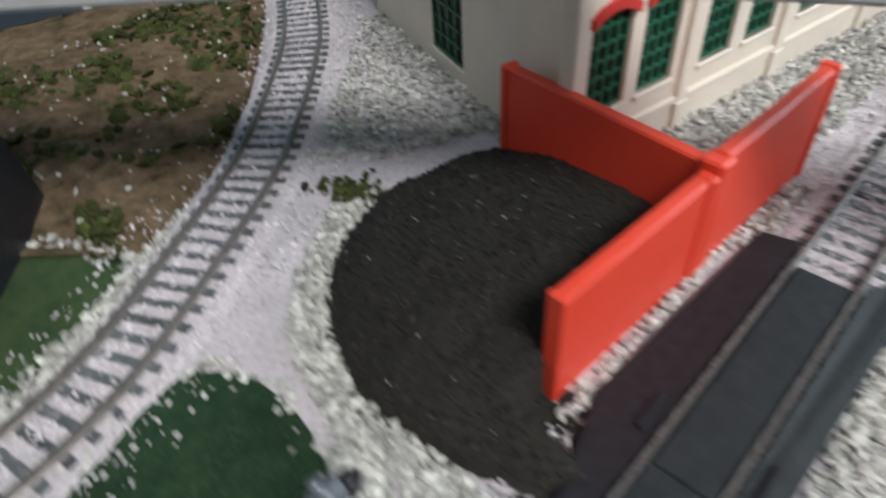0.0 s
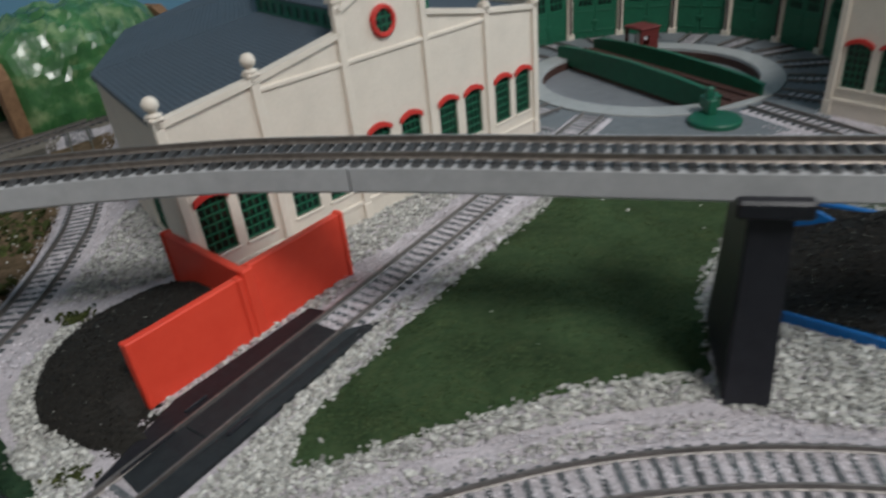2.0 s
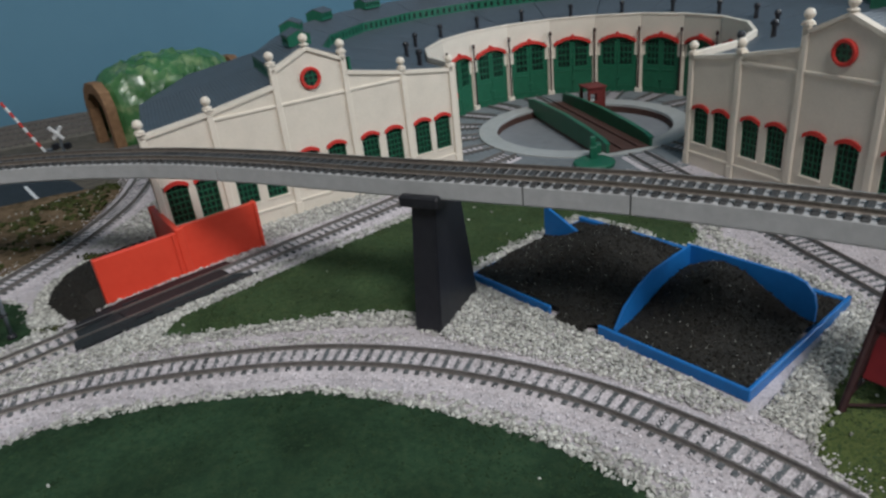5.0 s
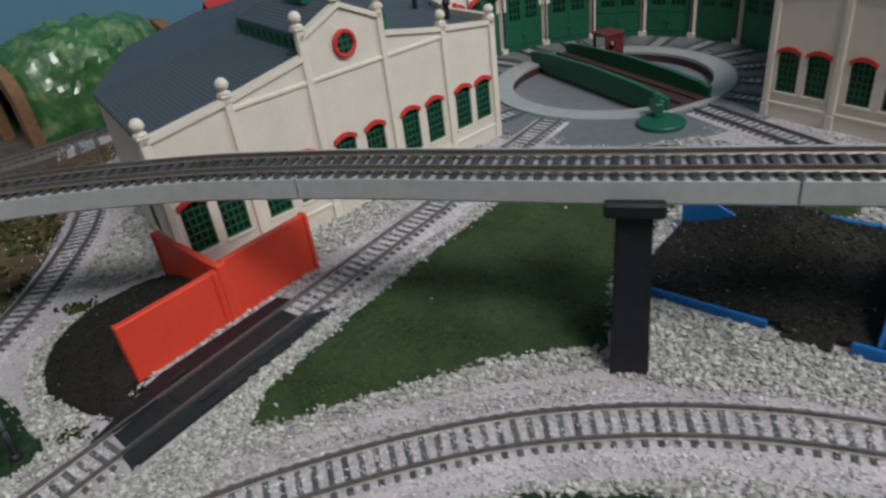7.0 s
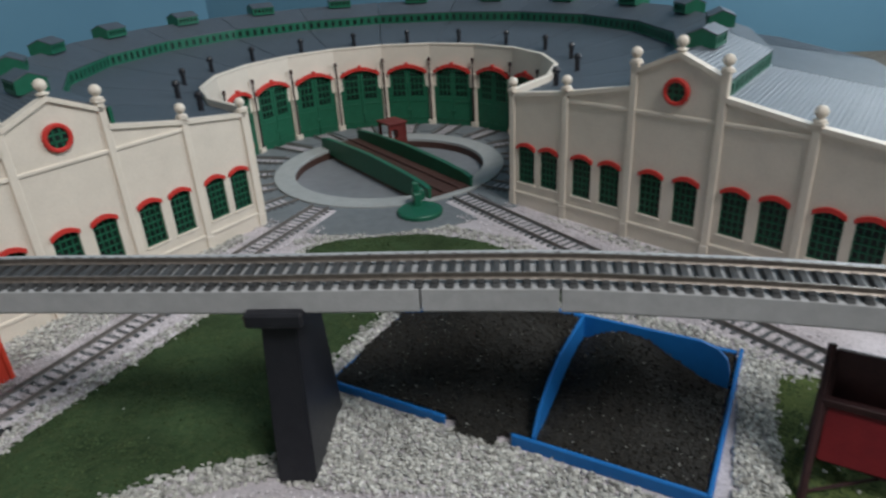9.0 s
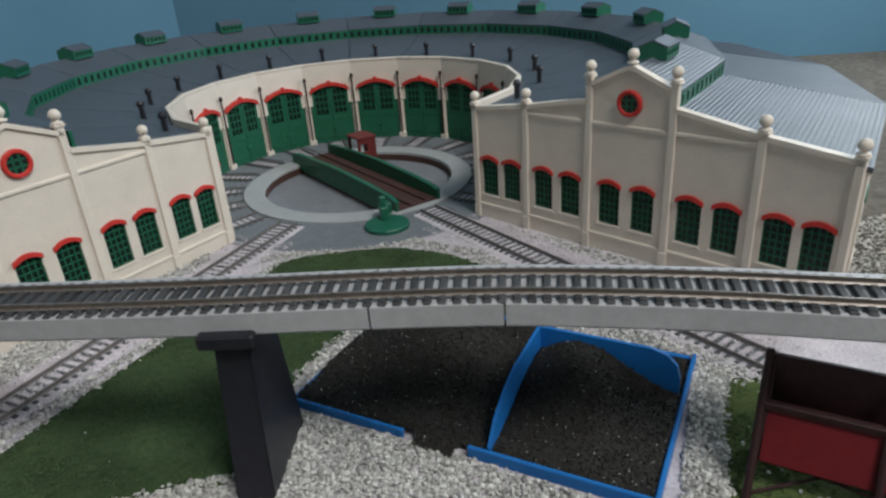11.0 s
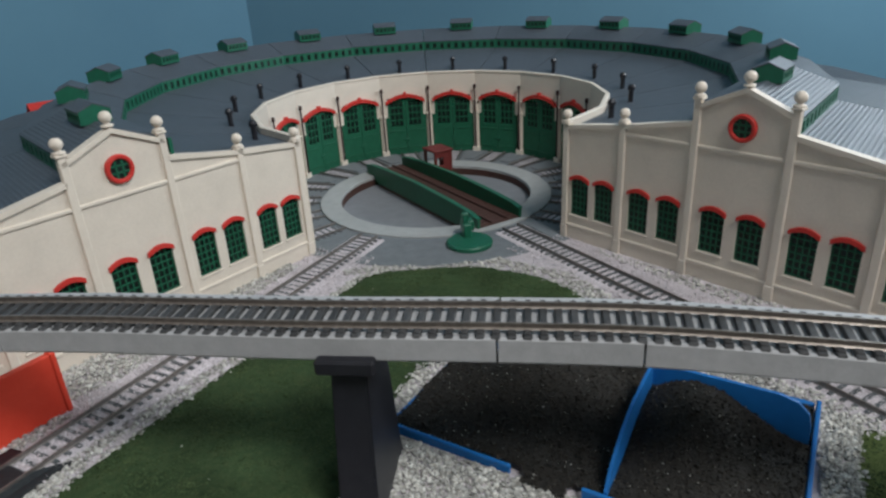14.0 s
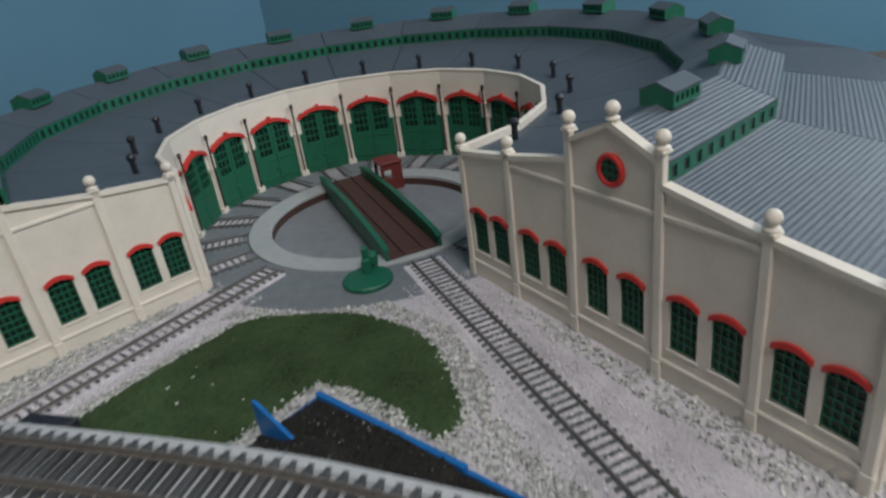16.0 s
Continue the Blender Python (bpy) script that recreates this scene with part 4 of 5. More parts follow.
def bars(lo, hi, n, edge, bar):
    """Cell borders for n openings between lo and hi with an edge strip and thin bars; openings lie at odd cells."""
    gap = (hi - lo - 2 * edge - (n - 1) * bar) / n
    out = [lo, lo + edge]
    for k in range(n):
        out.append(out[-1] + gap)
        out.append(out[-1] + (bar if k < n - 1 else edge))
    return out


def slab(r0, z0, r1, z1, thick, ribs=0):
    """A wedge-shaped roof panel for one stall between two radii; ribs run level along it, side by side up the slope, in its one sheet."""
    marks = [(0.0, 0.0)]
    for k in range(ribs):
        c, w = (k + 0.5) / ribs, 0.3 / ribs
        marks += [(c - w, 0.0), (c - 0.4 * w, 0.2), (c + 0.4 * w, 0.2), (c + w, 0.0)]
    marks.append((1.0, 0.0))
    n = len(marks)
    line = [(r0 + (r1 - r0) * u, z0 + (z1 - z0) * u, h) for u, h in marks]
    vs = [(r, side * (r * T1 - 0.22), z + h) for side in (-1, 1) for r, z, h in line] + [(r, side * (r * T1 - 0.22), z - thick) for side in (-1, 1) for r, z, h in line]
    fs = []
    for k in range(n - 1):
        fs += [(k, k + 1, n + k + 1, n + k), (2 * n + k, 3 * n + k, 3 * n + k + 1, 2 * n + k + 1), (k, 2 * n + k, 2 * n + k + 1, k + 1), (n + k, n + k + 1, 3 * n + k + 1, 3 * n + k)]
    fs += [(0, n, 3 * n, 2 * n), (n - 1, 3 * n - 1, 4 * n - 1, 2 * n - 1)]
    return Shape().add(vs, fs)


Z_LOW, Z_CLER, Z_EAVE, Z_RIDGE = 52.2, 62.2, 68.6, 75.6
ROOF_IN = slab(APO_IN + 1.6, Z_LOW, CLER_IN, Z_CLER, 1.6).mesh("inner_roof", M_ROOF)
ROOF_UP_IN = slab(CLER_IN - 0.7, Z_EAVE, R_MID * C1, Z_RIDGE, 0.7).mesh("upper_roof", M_ROOF)
ROOF_UP_OUT = slab(R_MID * C1, Z_RIDGE, CLER_OUT + 0.7, Z_EAVE, 0.7, 11).mesh("upper_roof", M_ROOF)
ROOF_OUT = slab(CLER_OUT, Z_CLER, APO_OUT + 1.8, 51.0, 1.6, 36).mesh("outer_roof", M_ROOF)


def clerestory(apo):
    y = apo * T1 - 0.1
    n, z = 10, Z_CLER
    cuts = bars(-y, y, n, 0.28 * 2 * y / n, 0.56 * 2 * y / n)
    s = lattice(cuts, [z - 0.6, z + 0.9, z + 4.4, z + 6.2], lambda i, j: i % 2 == 1 and j == 1, -0.6, 0.6)
    return s.mesh("clerestory_wall", M_GREEN_BRIGHT), Shape().box(-0.25, 0.25, -y, y, z + 0.9, z + 4.5).mesh("pane", M_GLASS)


CL_IN, CL_OUT = clerestory(CLER_IN), clerestory(CLER_OUT)

# ridge vent with its own small gable roof
vs = Shape()
for x in (-5.2, 5.2):
    vs.box(x - 0.4, x + 0.4, -7.6, 7.6, 0, 1.4).box(x - 0.4, x + 0.4, -7.6, 7.6, 3.6, 4.6)
    for y in (-7.2, -4.3, -1.45, 1.45, 4.3, 7.2):
        vs.box(x - 0.4, x + 0.4, y - 0.55, y + 0.55, 1.3, 3.7)
for y in (-7.6, 7.6):
    vs.add([(-5.5, y - 0.4, 0), (5.5, y - 0.4, 0), (5.5, y - 0.4, 4.6), (0, y - 0.4, 7.0), (-5.5, y - 0.4, 4.6), (-5.5, y + 0.4, 0), (5.5, y + 0.4, 0), (5.5, y + 0.4, 4.6), (0, y + 0.4, 7.0), (-5.5, y + 0.4, 4.6)],
           [(0, 1, 2, 3, 4), (9, 8, 7, 6, 5), (0, 5, 6, 1), (1, 6, 7, 2), (2, 7, 8, 3), (3, 8, 9, 4), (4, 9, 5, 0)])
VENT_BODY = vs.mesh("vent_body", M_GREEN_BRIGHT)
VENT_PANE = Shape().box(-5.0, 5.0, -7.2, 7.2, 0.5, 4.4).mesh("pane", M_GLASS)
vr = Shape()
for sx in (-1, 1):
    vr.add([(0, -8.1, 7.0), (0, 8.1, 7.0), (sx * 5.9, 8.1, 4.5), (sx * 5.9, -8.1, 4.5), (0, -8.1, 7.6), (0, 8.1, 7.6), (sx * 5.9, 8.1, 5.0), (sx * 5.9, -8.1, 5.0)],
           [(0, 1, 2, 3), (7, 6, 5, 4), (0, 4, 5, 1), (1, 5, 6, 2), (2, 6, 7, 3), (3, 7, 4, 0)])
VENT_ROOF = vr.mesh("vent_roof", M_ROOF)
CHIM = Shape().lathe([(1.7, 0), (1.7, 1.0), (1.25, 1.3), (1.25, 6.8), (1.9, 7.0), (1.9, 8.4), (1.2, 9.6), (0.2, 9.8)], 10).mesh("chimney", M_DARK)

# inner facade: wall with a door opening, doors, arch, downpipe
HW = R_IN * math.sin(radians(HALF))
TOP = 54.0
OUT_F = [(-HW, 0), (-14.2, 0), (-14.2, 27), (-12.2, 27), (-12.2, 39.5), (12.2, 39.5), (12.2, 27), (14.2, 27), (14.2, 0), (HW, 0), (HW, TOP), (-HW, TOP)]
FACADE = Shape().prism(OUT_F, -0.9, 0.9, Matrix(((0, 0, 1, 0), (1, 0, 0, 0), (0, 1, 0, 0), (0, 0, 0, 1)))).mesh("facade_wall", M_CREAM)
PARAPET = Shape().box(-1.3, 1.0, -HW, HW, TOP - 0.1, TOP + 1.2, 0.25).mesh("parapet", M_CREAM)
FPIL = Shape().box(-1.9, 0.2, -1.2, 1.2, 0, 36.0, 0.3).box(-3.0, 0.2, -2.5, 2.5, 0, 4.2, 0.4).box(-2.2, 0.2, -1.9, 1.9, 26.8, 28.6, 0.3).mesh("door_pilaster", M_CREAM)
PIPE = Shape().rod((-3.2, 0, 4), (-3.2, 0, 44.5), 0.5, 8).rod((-3.2, 0, 44.0), (-3.2, 0, 46.4), 1.1, 8, 0.9).mesh("downpipe", M_HOPPER_DARK)


def arch(half, z_side, rise, depth, thick, overhang=0.8, n=12):
    """A segmental arch band lying in the y-z plane, proud towards -x."""
    s = Shape()
    ys = [-half - overhang + 2 * (half + overhang) * k / n for k in range(n + 1)]
    zz = [z_side + rise * (1 - (y / (half + overhang)) ** 2) for y in ys]
    vs = [p for y, z in zip(ys, zz) for p in ((-depth, y, z), (-depth, y, z + thick), (0.3, y, z + thick), (0.3, y, z))]
    fs = [(4 * k + i, 4 * k + 4 + i, 4 * k + 4 + (i + 1) % 4, 4 * k + (i + 1) % 4) for k in range(n) for i in range(4)]
    return s.add(vs, fs + [(3, 2, 1, 0), (4 * n, 4 * n + 1, 4 * n + 2, 4 * n + 3)])


DOOR_ARCH = arch(12.4, 35.6, 4.2, 1.9, 2.2).box(-2.1, 0.2, -1.0, 1.0, 39.6, 43.2, 0.2).mesh("door_arch", M_RED)
D_Y = bars(0.15, 12.2, 3, 1.9, 0.6) + [13.9]
D_Z = [0.6] + bars(19.0, 38.6, 4, 1.5, 0.75)
D_Z = sorted(set(D_Z + [27.0]))
GLAZED = [(a, b) for a, b in zip(bars(19.0, 38.6, 4, 1.5, 0.75)[1::2], bars(19.0, 38.6, 4, 1.5, 0.75)[2::2])]


def leaf_open(i, j):
    z = 0.5 * (D_Z[j] + D_Z[j + 1])
    if i == len(D_Y) - 2:
        return z > 27.0
    return i % 2 == 1 and i < 7 and any(a < z < b for a, b in GLAZED)


dl = lattice(D_Y, D_Z, leaf_open, -0.5, 0.5)
BATTEN = [Shape().box(-0.85, -0.45, 1.2, 12.8, z, z + 1.0, 0.1).mesh("batten", M_GREEN) for z in (4.6, 16.6)]
BATTEN2 = [Shape().box(-0.85, -0.45, -12.8, -1.2, z, z + 1.0, 0.1).mesh("batten", M_GREEN) for z in (4.6, 16.6)]
LATCH = Shape().box(-1.1, -0.45, -2.0, 2.0, 9.6, 12.0, 0.25).mesh("latch_plate", M_GREEN)
LEAF = dl.mesh("door_leaf", M_GREEN)
LEAF_GLASS = Shape().box(0.0, 0.25, 1.5, 10.8, 20.8, 36.0).mesh("pane", M_GLASS)
dl2 = Shape()
dl2.v, dl2.f = [(x, -y, z) for x, y, z in dl.v], [tuple(reversed(q)) for q in dl.f]
LEAF2 = dl2.mesh("door_leaf", M_GREEN)
LEAF_GLASS2 = Shape().box(0.0, 0.25, -10.8, -1.5, 20.8, 36.0).mesh("pane", M_GLASS)

# outer wall of each stall with three tall windows
OW = R_OUT * math.sin(radians(HALF))


def window_parts(w, z0, z1, cols, rows, arch_material=M_RED):
    """Green lattice, dark pane, sill and red arch of one window; the outside is towards -x."""
    g = lattice(bars(-w, w, cols, 0.6, 0.5), bars(z0, z1, rows, 0.6, 0.5), lambda i, j: i % 2 == 1 and j % 2 == 1, -0.4, 0.3)
    p = Shape().box(0.1, 0.4, -w, w, z0, z1)
    sill = Shape().box(-1.1, 0.4, -w - 0.6, w + 0.6, z0 - 1.1, z0, 0.25)
    return g.mesh("frame", M_GREEN), p.mesh("pane", M_GLASS), sill.mesh("sill", M_CREAM), arch(w, z1 - 2.0, 1.9, 1.5, 1.7, 0.5).mesh("window_arch", arch_material)


WIN = window_parts(4.75, 12.2, 30.0, 4, 6)
WIDE = window_parts(7.6, 4.5, 30.0, 4, 7, M_GREEN)


def pierced(span0, span1, centres, half, z0, z1, base, tops, thick, shift=0.0):
    """One connected wall sheet in the y-z plane with rectangular openings; tops gives the height of the upper outline at y."""
    s = Shape()
    x0, x1 = -thick / 2 + shift, thick / 2 + shift
    holes = [(c - half, c + half) for c in centres]
    ys = sorted({span0, span1, *[e for h in holes for e in h], *[y for y, _ in tops if span0 < y < span1]})
    ty, tz = [q[0] for q in tops], [q[1] for q in tops]
    ids = {}

    def vid(x, y, z):
        key = (round(x, 3), round(y, 3), round(z, 3))
        if key not in ids:
            ids[key] = len(s.v)
            s.v.append(key)
        return ids[key]

    def quad(*q):
        s.f.append(tuple(vid(*p) for p in q))

    for i, (a, b) in enumerate(zip(ys, ys[1:])):
        ta, tb = (float(v) for v in np.interp([a, b], ty, tz))
        rows = [(base, base, z0, z0), (z0, z0, z1, z1), (z1, z1, ta, tb)]
        for r, (la, lb, ha, hb) in enumerate(rows):
            open_ = r == 1 and any(h0 - 1e-6 <= a and b <= h1 + 1e-6 for h0, h1 in holes)
            if open_:
                quad((x0, a, z0), (x0, b, z0), (x1, b, z0), (x1, a, z0))
                quad((x0, b, z1), (x0, a, z1), (x1, a, z1), (x1, b, z1))
                if any(abs(a - h0) < 1e-6 for h0, _ in holes):
                    quad((x0, a, z1), (x0, a, z0), (x1, a, z0), (x1, a, z1))
                if any(abs(b - h1) < 1e-6 for _, h1 in holes):
                    quad((x0, b, z0), (x0, b, z1), (x1, b, z1), (x1, b, z0))
                continue
            quad((x0, a, ha), (x0, b, hb), (x0, b, lb), (x0, a, la))
            quad((x1, a, la), (x1, b, lb), (x1, b, hb), (x1, a, ha))
            for edge, lo_, hi_ in ((a, la, ha), (b, lb, hb)):
                if (edge == ys[0] and edge == a) or (edge == ys[-1] and edge == b):
                    quad((x0, edge, lo_), (x1, edge, lo_), (x1, edge, hi_), (x0, edge, hi_))
        quad((x0, a, ta), (x1, a, ta), (x1, b, tb), (x0, b, tb))
        quad((x0, a, base), (x0, b, base), (x1, b, base), (x1, a, base))
    return s


OUTER = pierced(-OW + 0.4, OW - 0.4, [2.0], 7.6, 4.5, 30.0, 0, [(-60, 50.5), (60, 50.5)], 1.8).mesh("outer_wall", M_CREAM_WALL)
OUTER_BAND = Shape().box(-1.6, 1.0, -OW + 0.3, OW - 0.3, 48.5, 50.4, 0.3).mesh("cornice", M_CREAM)

for k in range(STALLS):
    a = A_RIGHT + (k + 0.5) * STEP
    m = pose(0, 0, 0, 0, 0, a)
    for name, me in (("inner_roof", ROOF_IN), ("upper_roof", ROOF_UP_IN), ("upper_roof", ROOF_UP_OUT), ("outer_roof", ROOF_OUT)):
        put(name, me, m, house, "ribbed slate-grey roof panel" if "out" in name else "")
    for apo, (wall_me, pane_me) in ((CLER_IN, CL_IN), (CLER_OUT, CL_OUT)):
        c = put("clerestory_wall", wall_me, m @ at(apo, 0), house, "green clerestory window band")
        put("pane", pane_me, None, c)
    v = put("roof_vent", VENT_BODY, m @ at(R_MID * C1, 0, 74.6), house, "green louvred ridge vent")
    put("vent_roof", VENT_ROOF, None, v)
    put("pane", VENT_PANE, None, v)
    put("chimney", CHIM, m @ at(104.5, 0, 53.0), house, "black roof chimney pipe")
    put("facade_wall", FACADE, m @ at(APO_IN, 0), house)
    put("parapet", PARAPET, m @ at(APO_IN, 0), house)
    d = put("door", LEAF, m @ at(APO_IN - 0.4, 0), house, "tall green double door with small panes")
    put("door_leaf", LEAF2, None, d)
    put("pane", LEAF_GLASS, None, d)
    put("pane", LEAF_GLASS2, None, d)
    for me in (*BATTEN, *BATTEN2):
        put("batten", me, None, d)
    put("latch_plate", LATCH, None, d)
    put("door_arch", DOOR_ARCH, m @ at(APO_IN - 0.9, 0), house, "red arched door lintel")
    put("outer_wall", OUTER, m @ at(APO_OUT, 0, 0, 180), house)
    put("cornice", OUTER_BAND, m @ at(APO_OUT, 0, 0, 180), house)
    w = put("window", WIDE[0], m @ at(APO_OUT, -2.0, 0, 180), house, "broad dark green-barred window")
    for nm, me in zip(("pane", "sill", "window_arch"), WIDE[1:]):
        put(nm, me, None, w)
for k in range(1, STALLS):
    m = pose(0, 0, 0, 0, 0, A_RIGHT + k * STEP)
    put("door_pilaster", FPIL, m @ at(R_IN - 0.6, 0), house)
    put("downpipe", PIPE, m @ at(R_IN, 0), house, "thin dark downpipe with a knob")

# end walls
TOPS = [(92.0, 52.8), (122.3, 56.8), (153.0, 62.4), (153.02, 68.6), (171.0, 76.4), (188.98, 68.6), (189.0, 62.4), (219.7, 56.8), (250.0, 52.8)]
CENTRES = [171 + d for d in (-69.8, -57.1, -39.7, -26.0, -7.3, 7.3, 26.0, 39.7, 57.1, 69.8)]
END_WALL = pierced(92.0, 250.0, CENTRES, 4.75, 12.2, 30.0, 0, TOPS, 2.0, 0.0)
PIL_Y = [93.4, 122.3, 153.6, 188.4, 219.7, 248.6]
BALL = Shape().lathe([(1.9, 0), (2.1, 0.3), (2.1, 0.8), (1.1, 1.1), (1.0, 1.5), (1.6, 1.9), (2.05, 2.7), (2.15, 3.4), (1.9, 4.3), (1.25, 5.1), (0.3, 5.45)], 16).mesh("finial", M_CREAM, True)


def end_wall(deg, flip, name_label, out=0.0):
    """flip: the outside lies towards +y of the radial direction (the left end) or -y (the right end)."""
    # local frame: y along the radius, -x outwards
    base = pose(0, 0, 0, 0, 0, deg) @ at(out, 0) @ Matrix(((0, 1, 0, 0), (-flip, 0, 0, 0), (0, 0, 1, 0), (0, 0, 0, 1)))
    wall_ob = put("end_wall", END_WALL.mesh("end_wall", M_CREAM_WALL), base, house, name_label)
    for y in CENTRES:
        w = put("window", WIN[0], base @ at(0.2, y), house, "green-barred window under a red arch")
        for nm, me in zip(("pane", "sill", "window_arch"), WIN[1:]):
            put(nm, me, at(-0.6, 0, 0) if nm != "pane" else None, w)
    for y in PIL_Y:
        top = float(np.interp(y, [t[0] for t in TOPS], [t[1] for t in TOPS])) if not 150 < y < 192 else 70.2
        top = top + 0.9
        s = Shape().box(-2.0, 0.2, y - 1.45, y + 1.45, 0, top, 0.3).box(-2.25, 0.4, y - 1.7, y + 1.7, 0, 6.4, 0.25).box(-2.5, 1.4, y - 2.0, y + 2.0, top - 0.2, top + 0.9, 0.3)
        put("pilaster", s.mesh("pilaster", M_CREAM), base, house)
        put("finial", BALL, base @ at(-0.6, y, top + 0.8), house, "cream ball finial")
    put("finial", BALL, base @ at(-0.4, 171, 77.0), house, "cream ball finial")
    for (y0, z0), (y1, z1) in ((TOPS[0], TOPS[1]), (TOPS[1], TOPS[2]), (TOPS[3], TOPS[4]), (TOPS[4], TOPS[5]), (TOPS[6], TOPS[7]), (TOPS[7], TOPS[8])):
        trim = Shape().add([(-2.0, y0, z0 - 1.3), (-2.0, y1, z1 - 1.3), (-2.0, y1, z1 + 0.5), (-2.0, y0, z0 + 0.5), (1.5, y0, z0 - 1.3), (1.5, y1, z1 - 1.3), (1.5, y1, z1 + 0.5), (1.5, y0, z0 + 0.5)],
                 [(3, 2, 1, 0), (4, 5, 6, 7), (0, 1, 5, 4), (1, 2, 6, 5), (2, 3, 7, 6), (3, 0, 4, 7)])
        put("coping", trim.mesh("coping", M_CREAM), base, house)
    put("string_course", Shape().box(-1.7, 0.0, 122, 220, 52.8, 54.2, 0.25).mesh("string_course", M_CREAM), base, house)
    put("plinth_course", Shape().box(-1.8, 0.0, 93, 249, 6.2, 7.6, 0.25).box(-1.35, 0.0, 93, 249, 0, 6.3, 0.2).mesh("plinth_course", M_CREAM_WALL), base, house)
    rose = put("round_window", ring_rose.mesh("round_window", M_RED), base @ at(-1.3, 171, 62.6), house, "round red-rimmed gable window")
    put("frame", rose_bars.mesh("frame", M_GREEN), None, rose)
    put("pane", rose_pane.mesh("pane", M_GLASS), None, rose)
    return wall_ob


TO_X = Matrix.Rotation(radians(-90), 4, "Y")
ring_rose, rose_bars, rose_pane = Shape(), Shape(), Shape()
n = 28
sec = [(3.5, -0.6), (5.1, -0.6), (5.1, 0.7), (4.7, 1.1), (3.9, 1.1), (3.5, 0.7)]
vs_ = [(-z, r * math.cos(2 * math.pi * k / n), r * math.sin(2 * math.pi * k / n)) for k in range(n) for r, z in sec]
ring_rose.add(vs_, [(k * 6 + (i + 1) % 6, ((k + 1) % n) * 6 + (i + 1) % 6, ((k + 1) % n) * 6 + i, k * 6 + i) for k in range(n) for i in range(6)])
for c in (-1.2, 1.2):
    rose_bars.box(-0.5, 0.3, c - 0.35, c + 0.35, -3.5, 3.5).box(-0.5, 0.3, -3.5, 3.5, c - 0.35, c + 0.35)
rose_pane.lathe([(3.6, 0), (3.6, 0.3)], 24, Matrix.Translation((0.0, 0, 0)) @ TO_X)
end_wall(A_LEFT, 1, "cream end wall with round gable window", 3.3)
end_wall(A_RIGHT, -1, "cream end wall with round gable window")

# ---- far corner: tunnel, hill, crossing ----
def tunnel_portal(x, y, turn):
    """A cut-stone arch of separate voussoirs and leg stones; the opening faces -y."""
    p = thing("tunnel_portal", "brown moulded stone tunnel portal", "tunnel portal", at(x, y, 0, turn), "tunnel portals")
    outer = [(-20.5, 0), (-20.5, 15), (-20.5, 30), (-16.5, 39.5), (-7, 46), (7, 46), (16.5, 39.5), (20.5, 30), (20.5, 15), (20.5, 0)]
    inner = [(-15.0, 0), (-15.0, 14), (-15.0, 26), (-12, 33.5), (-5, 38.5), (5, 38.5), (12, 33.5), (15.0, 26), (15.0, 14), (15.0, 0)]
    for (a, b), (c, d) in zip(zip(outer, outer[1:]), zip(inner, inner[1:])):
        vs = [(q[0], y0, q[1]) for y0 in (-3.0, 4.0) for q in (a, b, d, c)]
        put("arch_stone", Shape().add(vs, [(0, 1, 2, 3), (7, 6, 5, 4), (0, 4, 5, 1), (1, 5, 6, 2), (2, 6, 7, 3), (3, 7, 4, 0)]).mesh("arch_stone", M_PORTAL), None, p)
    return p


def tunnel_hill(x, y, turn, length):
    """A foil-skinned mound over the tunnel: a hollow vault whose skin is crumpled into flat facets; y runs along the tunnel."""
    ns, nt = 34, 40
    s_ = Shape()
    for lift in (0.0, 1.0):
        for i in range(ns + 1):
            u = i / ns
            bulge = math.sqrt(max(0.0, math.sin(math.pi * u)))
            half, high = 19.4 + 16.0 * bulge, 45.0 + 11.5 * bulge
            for j in range(nt + 1):
                a = math.pi * j / nt
                ca, sa = math.cos(a), math.sin(a)
                px, pz = half * math.copysign(abs(ca) ** 0.8, ca), high * sa**0.75
                w = noise.voronoi(Vector((px * 0.085, u * length * 0.085, pz * 0.085)))
                cell = noise.noise(Vector(w[1][0]) * 3.7)
                k = 1 + (0.07 * cell - 0.10 * (0.35 - w[0][0]) - 0.04 * lift) * min(1.0, 4 * u + 0.25)
                s_.v.append((px * k, u * length, max(-0.5, pz * k)))
    n1, m1 = (ns + 1) * (nt + 1), nt + 1
    for base, turned in ((0, False), (n1, True)):
        for i in range(ns):
            for j in range(nt):
                q = (base + i * m1 + j, base + i * m1 + j + 1, base + (i + 1) * m1 + j + 1, base + (i + 1) * m1 + j)
                s_.f.append(tuple(reversed(q)) if turned else q)
    for i in (0, ns):
        for j in range(nt):
            q = (i * m1 + j, n1 + i * m1 + j, n1 + i * m1 + j + 1, i * m1 + j + 1)
            s_.f.append(q if i == 0 else tuple(reversed(q)))
    return tagged(put("hill", s_.mesh("hill", M_FOIL), at(x, y, 0, turn)), "glossy green crinkled-foil hill over the tunnel", "hill")


tunnel_portal(-122, 306, -38)
tunnel_hill(-119.6, 309.2, -38, 98)
tunnel_portal(-56.0, 390.4, -38)
for k, off in enumerate((8, 32, 58, 84)):
    a0 = Vector((-520, 232)) + Vector((0.56, -0.83)) * (off + 8)
    b0 = a0 + Vector((0.83, 0.56)) * (560 if k < 2 else 450)
    dd = (b0 - a0).normalized()
    track([tuple(a0), tuple(a0 + dd * 150), tuple(a0 + dd * 300), tuple(b0)], 0.2, TIE_MESH, M_RAIL, "dark far track along the blue wall", 5.0)


